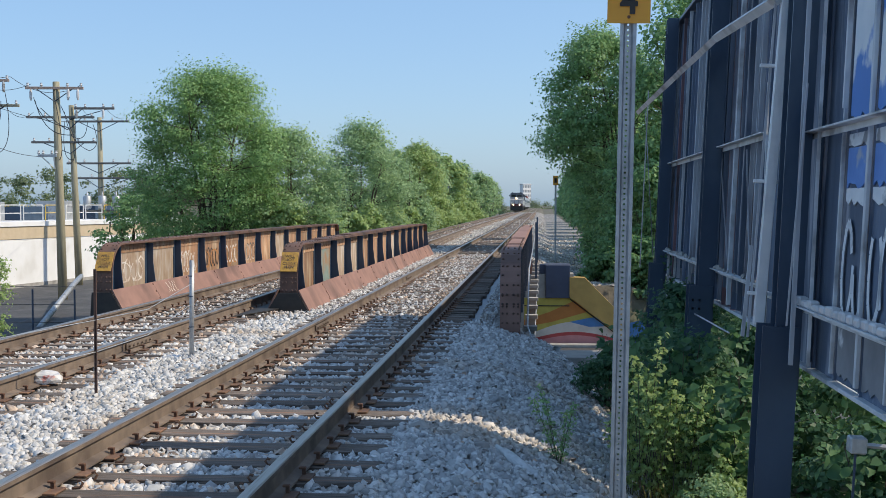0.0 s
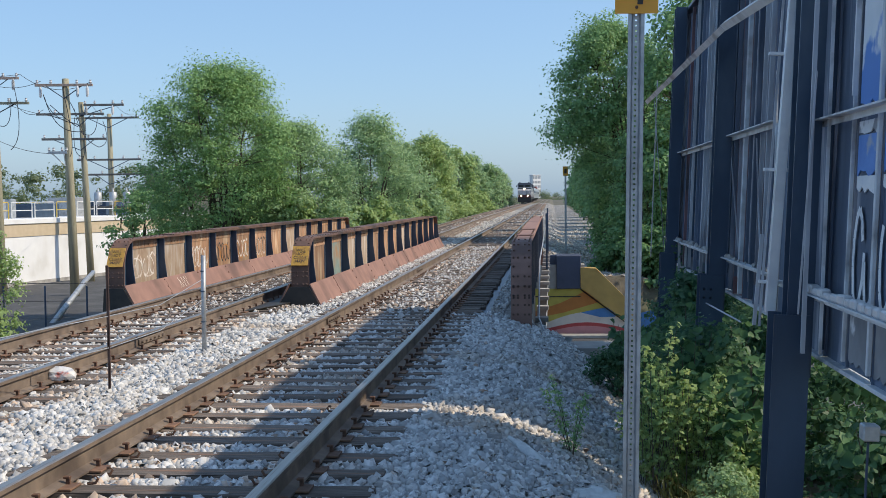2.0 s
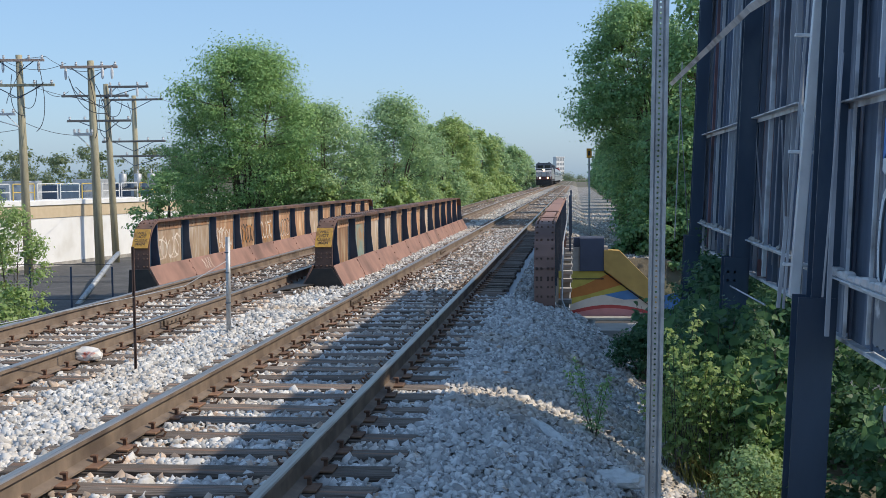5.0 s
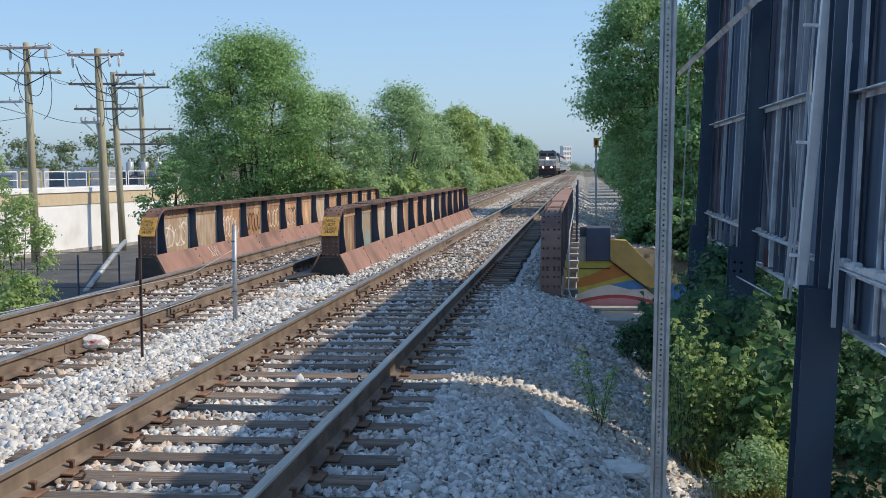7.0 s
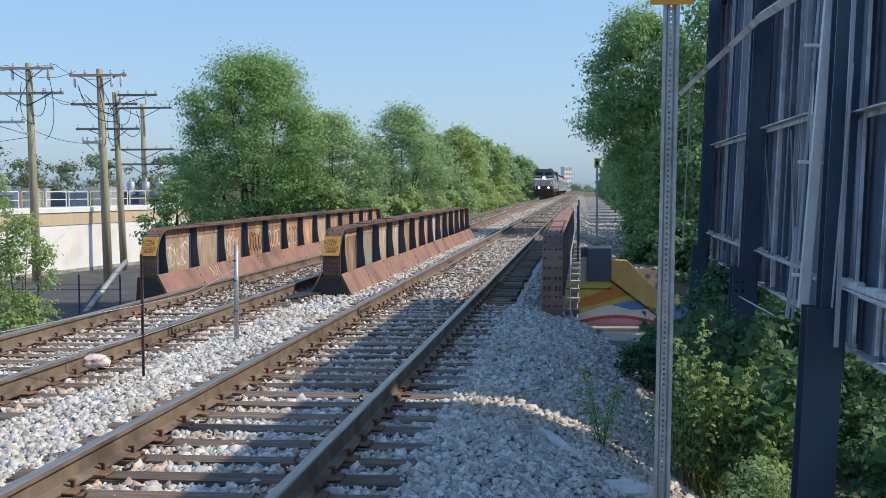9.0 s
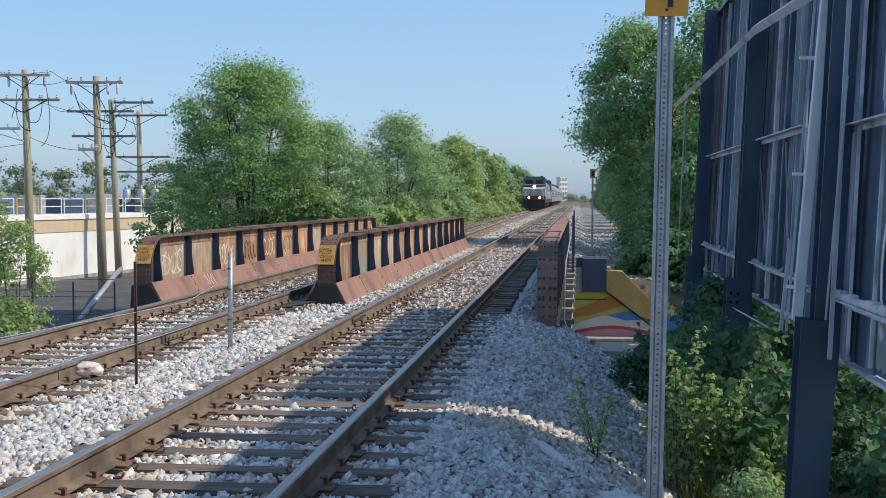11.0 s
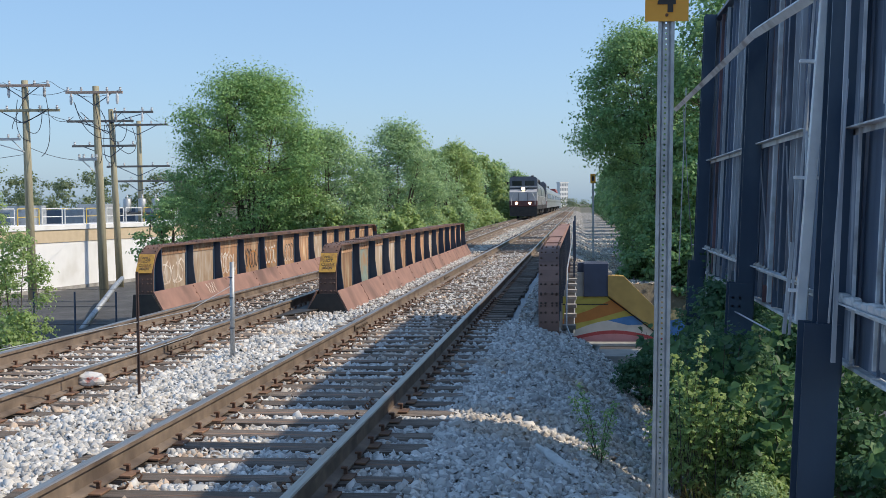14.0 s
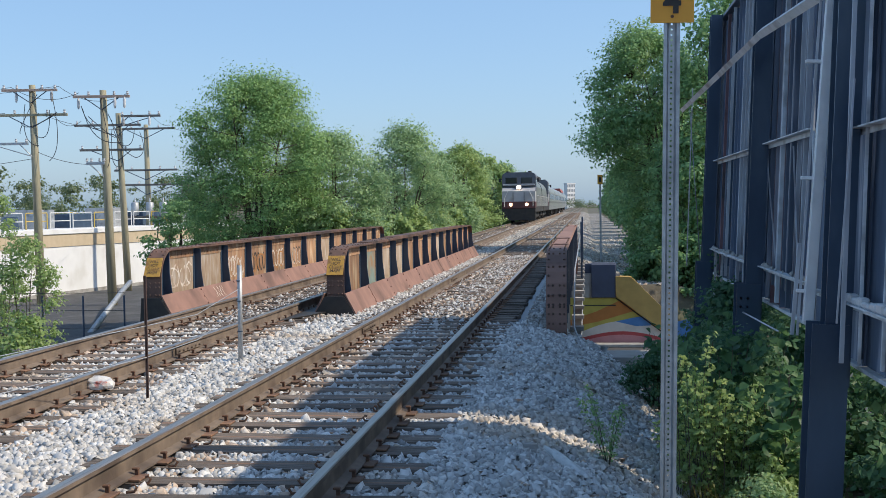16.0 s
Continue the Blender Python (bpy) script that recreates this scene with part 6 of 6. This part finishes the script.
def locomotive(lead, words):
    t = thing("locomotive", words, "locomotive", "train")
    bm = bmesh.new()
    box(bm, -1.52, 1.52, 0.4, 19.6, 0.95, 1.5, 0.05)
    part("underframe", bm, M_UNDER, t)
    bm = bmesh.new()
    prism(bm, [(-1.5, 0.25), (1.5, 0.25), (1.5, 1.3), (-1.5, 1.3)], "y", 0.0, 0.45)
    part("pilot", bm, M_UNDER, t)
    # nose and wide cab
    bm = bmesh.new()
    prism(bm, [(0.05, 1.5), (2.6, 1.5), (2.6, 3.35), (0.55, 3.2), (0.12, 2.9)], "x", -1.5, 1.5)
    part("nose", bm, M_LOCO, t)
    bm = bmesh.new()
    box(bm, -1.515, 1.515, -0.01, 2.4, 1.32, 1.95, 0.03)
    part("red_band", bm, M_LOCO_RED, t)
    bm = bmesh.new()
    prism(bm, [(-1.53, 2.9), (1.53, 2.9), (1.53, 4.3), (1.42, 4.5), (1.15, 4.62), (-1.15, 4.62), (-1.42, 4.5), (-1.53, 4.3)], "y", 0.75, 4.6)
    cab = part("cab", bm, M_LOCO_DK, t, "dark blue cab with windscreens")
    for s in (-1, 1):
        bm = bmesh.new()
        box(bm, min(s * 0.18, s * 1.22), max(s * 0.18, s * 1.22), 0.70, 0.76, 3.62, 4.15, 0.02)
        part("windscreen", bm, M_GLASS, cab)
        bm = bmesh.new()
        box(bm, s * 1.535 - 0.01, s * 1.535 + 0.01, 1.6, 3.4, 3.3, 4.0, 0.005)
        part("side_window", bm, M_GLASS, cab)
        bm = bmesh.new()
        box(bm, s * 1.75 - 0.1, s * 1.75 + 0.1, 0.9, 1.2, 3.75, 4.05, 0.02)
        box(bm, min(s * 1.5, s * 1.7), max(s * 1.5, s * 1.7), 1.0, 1.05, 3.95, 4.0)
        part("mirror", bm, M_UNDER, t)
        bm = bmesh.new()
        tube(bm, [(s * 1.30, -0.02, 1.5), (s * 1.30, -0.05, 2.2), (s * 0.95, 0.1, 2.95)], 0.03, 6)
        part("handrail", bm, M_RAILING, t)
        bm = bmesh.new()
        box(bm, s * 0.5 - 0.03, s * 0.5 + 0.03, 0.0, 0.06, 1.95, 2.8)
        part("nose_seam", bm, M_LOCO_DK, t)
        lamp = bmesh.new()
        bmesh.ops.create_cone(lamp, segments=14, radius1=0.14, radius2=0.11, depth=0.06, cap_ends=True, matrix=Matrix.Translation((s * 0.73, -0.04, 1.68)) @ pose(0, 0, 0, 90, 0, 0))
        part("ditch_light", lamp, M_LAMP if lead else M_PORCELAIN, t, "glowing ditch light")
        bm = bmesh.new()
        tube(bm, [(s * 1.0, 0.9, 4.6), (s * 1.0, 0.9, 4.72)], 0.16, 8)
        part("roof_hatch", bm, M_UNDER, t)
    bm = bmesh.new()
    box(bm, -0.28, 0.28, 0.32, 0.5, 3.05, 3.42, 0.03)
    part("headlight_housing", bm, M_LOCO_DK, t)
    bm = bmesh.new()
    for s in (-1, 1):
        bmesh.ops.create_cone(bm, segments=14, radius1=0.15, radius2=0.12, depth=0.06, cap_ends=True, matrix=Matrix.Translation((s * 0.07, 0.30, 3.25)) @ pose(0, 0, 0, 90, 0, 0))
    part("headlight", bm, M_LAMP if lead else M_PORCELAIN, t, "bright glowing headlight")
    bm = bmesh.new()
    box(bm, -1.45, 1.45, 0.5, 0.74, 3.4, 3.55, 0.02)
    part("visor", bm, M_LOCO, t)
    # engine hood
    bm = bmesh.new()
    prof = [(-1.36, 1.5), (1.36, 1.5), (1.40, 2.6)] + [(1.40 * math.cos(a), 3.0 + 1.38 * math.sin(a)) for a in [math.pi * k / 12 for k in range(1, 12)]] + [(-1.40, 2.6)]
    prism(bm, prof, "y", 4.6, 19.2)
    part("hood", bm, M_HOOD, t, "dark rounded hood")
    for k in range(6):
        for s in (-1, 1):
            bm = bmesh.new()
            box(bm, s * 1.385 - 0.015, s * 1.385 + 0.015, 5.2 + 2.2 * k, 6.9 + 2.2 * k, 1.8, 2.7, 0.01)
            part("hood_door", bm, M_LOCO_DK if k % 2 else M_HOOD, t)
    bm = bmesh.new()
    box(bm, -0.7, 0.7, 9, 12, 4.35, 4.6, 0.05)
    box(bm, -1.1, 1.1, 15, 18.8, 4.3, 4.65, 0.05)
    part("radiator", bm, M_UNDER, t)
    for s in (-1, 1):
        bm = bmesh.new()
        tube(bm, [(s * 1.48, 4.7, 2.5), (s * 1.48, 19.2, 2.5)], 0.025, 6)
        for k in range(8):
            tube(bm, [(s * 1.48, 4.8 + 2.05 * k, 1.5), (s * 1.48, 4.8 + 2.05 * k, 2.5)], 0.02, 5)
        part("walkway_rail", bm, M_RAILING, t)
    bm = bmesh.new()
    box(bm, -1.2, 1.2, 7.5, 12.5, 0.35, 1.0, 0.1)
    part("fuel_tank", bm, M_UNDER, t)
    for c in (3.4, 16.2):
        bm = bmesh.new()
        box(bm, -1.15, 1.15, c - 1.9, c + 1.9, 0.45, 0.9, 0.05)
        part("truck_frame", bm, M_UNDER, t)
        for d in (-1.35, 1.35):
            wheelset(t, c + d)
    return t


def coach(words, red=False):
    t = thing("coach", words, "railway coach", "train")
    bm = bmesh.new()
    pr = [(-1.52, 1.0), (1.52, 1.0), (1.55, 3.2), (1.42, 3.75), (1.0, 4.1), (-1.0, 4.1), (-1.42, 3.75), (-1.55, 3.2)]
    prism(bm, pr, "y", 0.3, 25.6)
    part("body", bm, M_STEEL, t)
    if red:
        bm = bmesh.new()
        prism(bm, [(-1.4, 3.95), (1.4, 3.95), (1.1, 4.7), (-1.1, 4.7)], "y", 2, 24)
        part("roof", bm, M_ROOFRED, t, "red roof")
    bm = bmesh.new()
    box(bm, -0.55, 0.55, -0.05, 0.3, 1.2, 3.5, 0.05)
    part("vestibule", bm, M_UNDER, t)
    bm = bmesh.new()
    box(bm, -1.3, 1.3, 0.26, 0.32, 1.3, 3.4, 0.02)
    part("end_door", bm, M_LOCO_DK, t)
    for k in range(9):
        for s in (-1, 1):
            bm = bmesh.new()
            box(bm, s * 1.54 - 0.025, s * 1.54 + 0.025, 2.6 + 2.4 * k, 4.2 + 2.4 * k, 2.35, 3.05, 0.01)
            part("window", bm, M_GLASS, t)
    for s in (-1, 1):
        bm = bmesh.new()
        box(bm, s * 1.56 - 0.012, s * 1.56 + 0.012, 0.4, 25.5, 1.85, 2.1)
        part("stripe", bm, M_HOOD, t)
    for c in (3.5, 22.4):
        bm = bmesh.new()
        box(bm, -1.15, 1.15, c - 1.6, c + 1.6, 0.4, 0.95, 0.05)
        part("truck_frame", bm, M_UNDER, t)
        for d in (-1.2, 1.2):
            wheelset(t, c + d, 0.46)
    return t


CONSIST = [(locomotive(True, "silver-grey diesel locomotive with dark cab and lit headlights"), 0.0), (locomotive(False, "second silver-grey diesel locomotive coupled behind the first"), 20.2)]
for k in range(5):
    CONSIST.append((coach("stainless steel passenger coach with dark windows", k == 3), 40.6 + 26.0 * k))


def motions():
    for ob, back in CONSIST:
        rows = []
        for k in range(17):
            y = 290.0 - 11.4 * k + back
            turned = ob is CONSIST[1][0]
            rows.append((float(k), pose(C2 + c2_shift(y), y + (19.7 if turned else 0.0), 0.0, 0, 0, 180 if turned else 0)))
        walk(ob, rows)


motions()
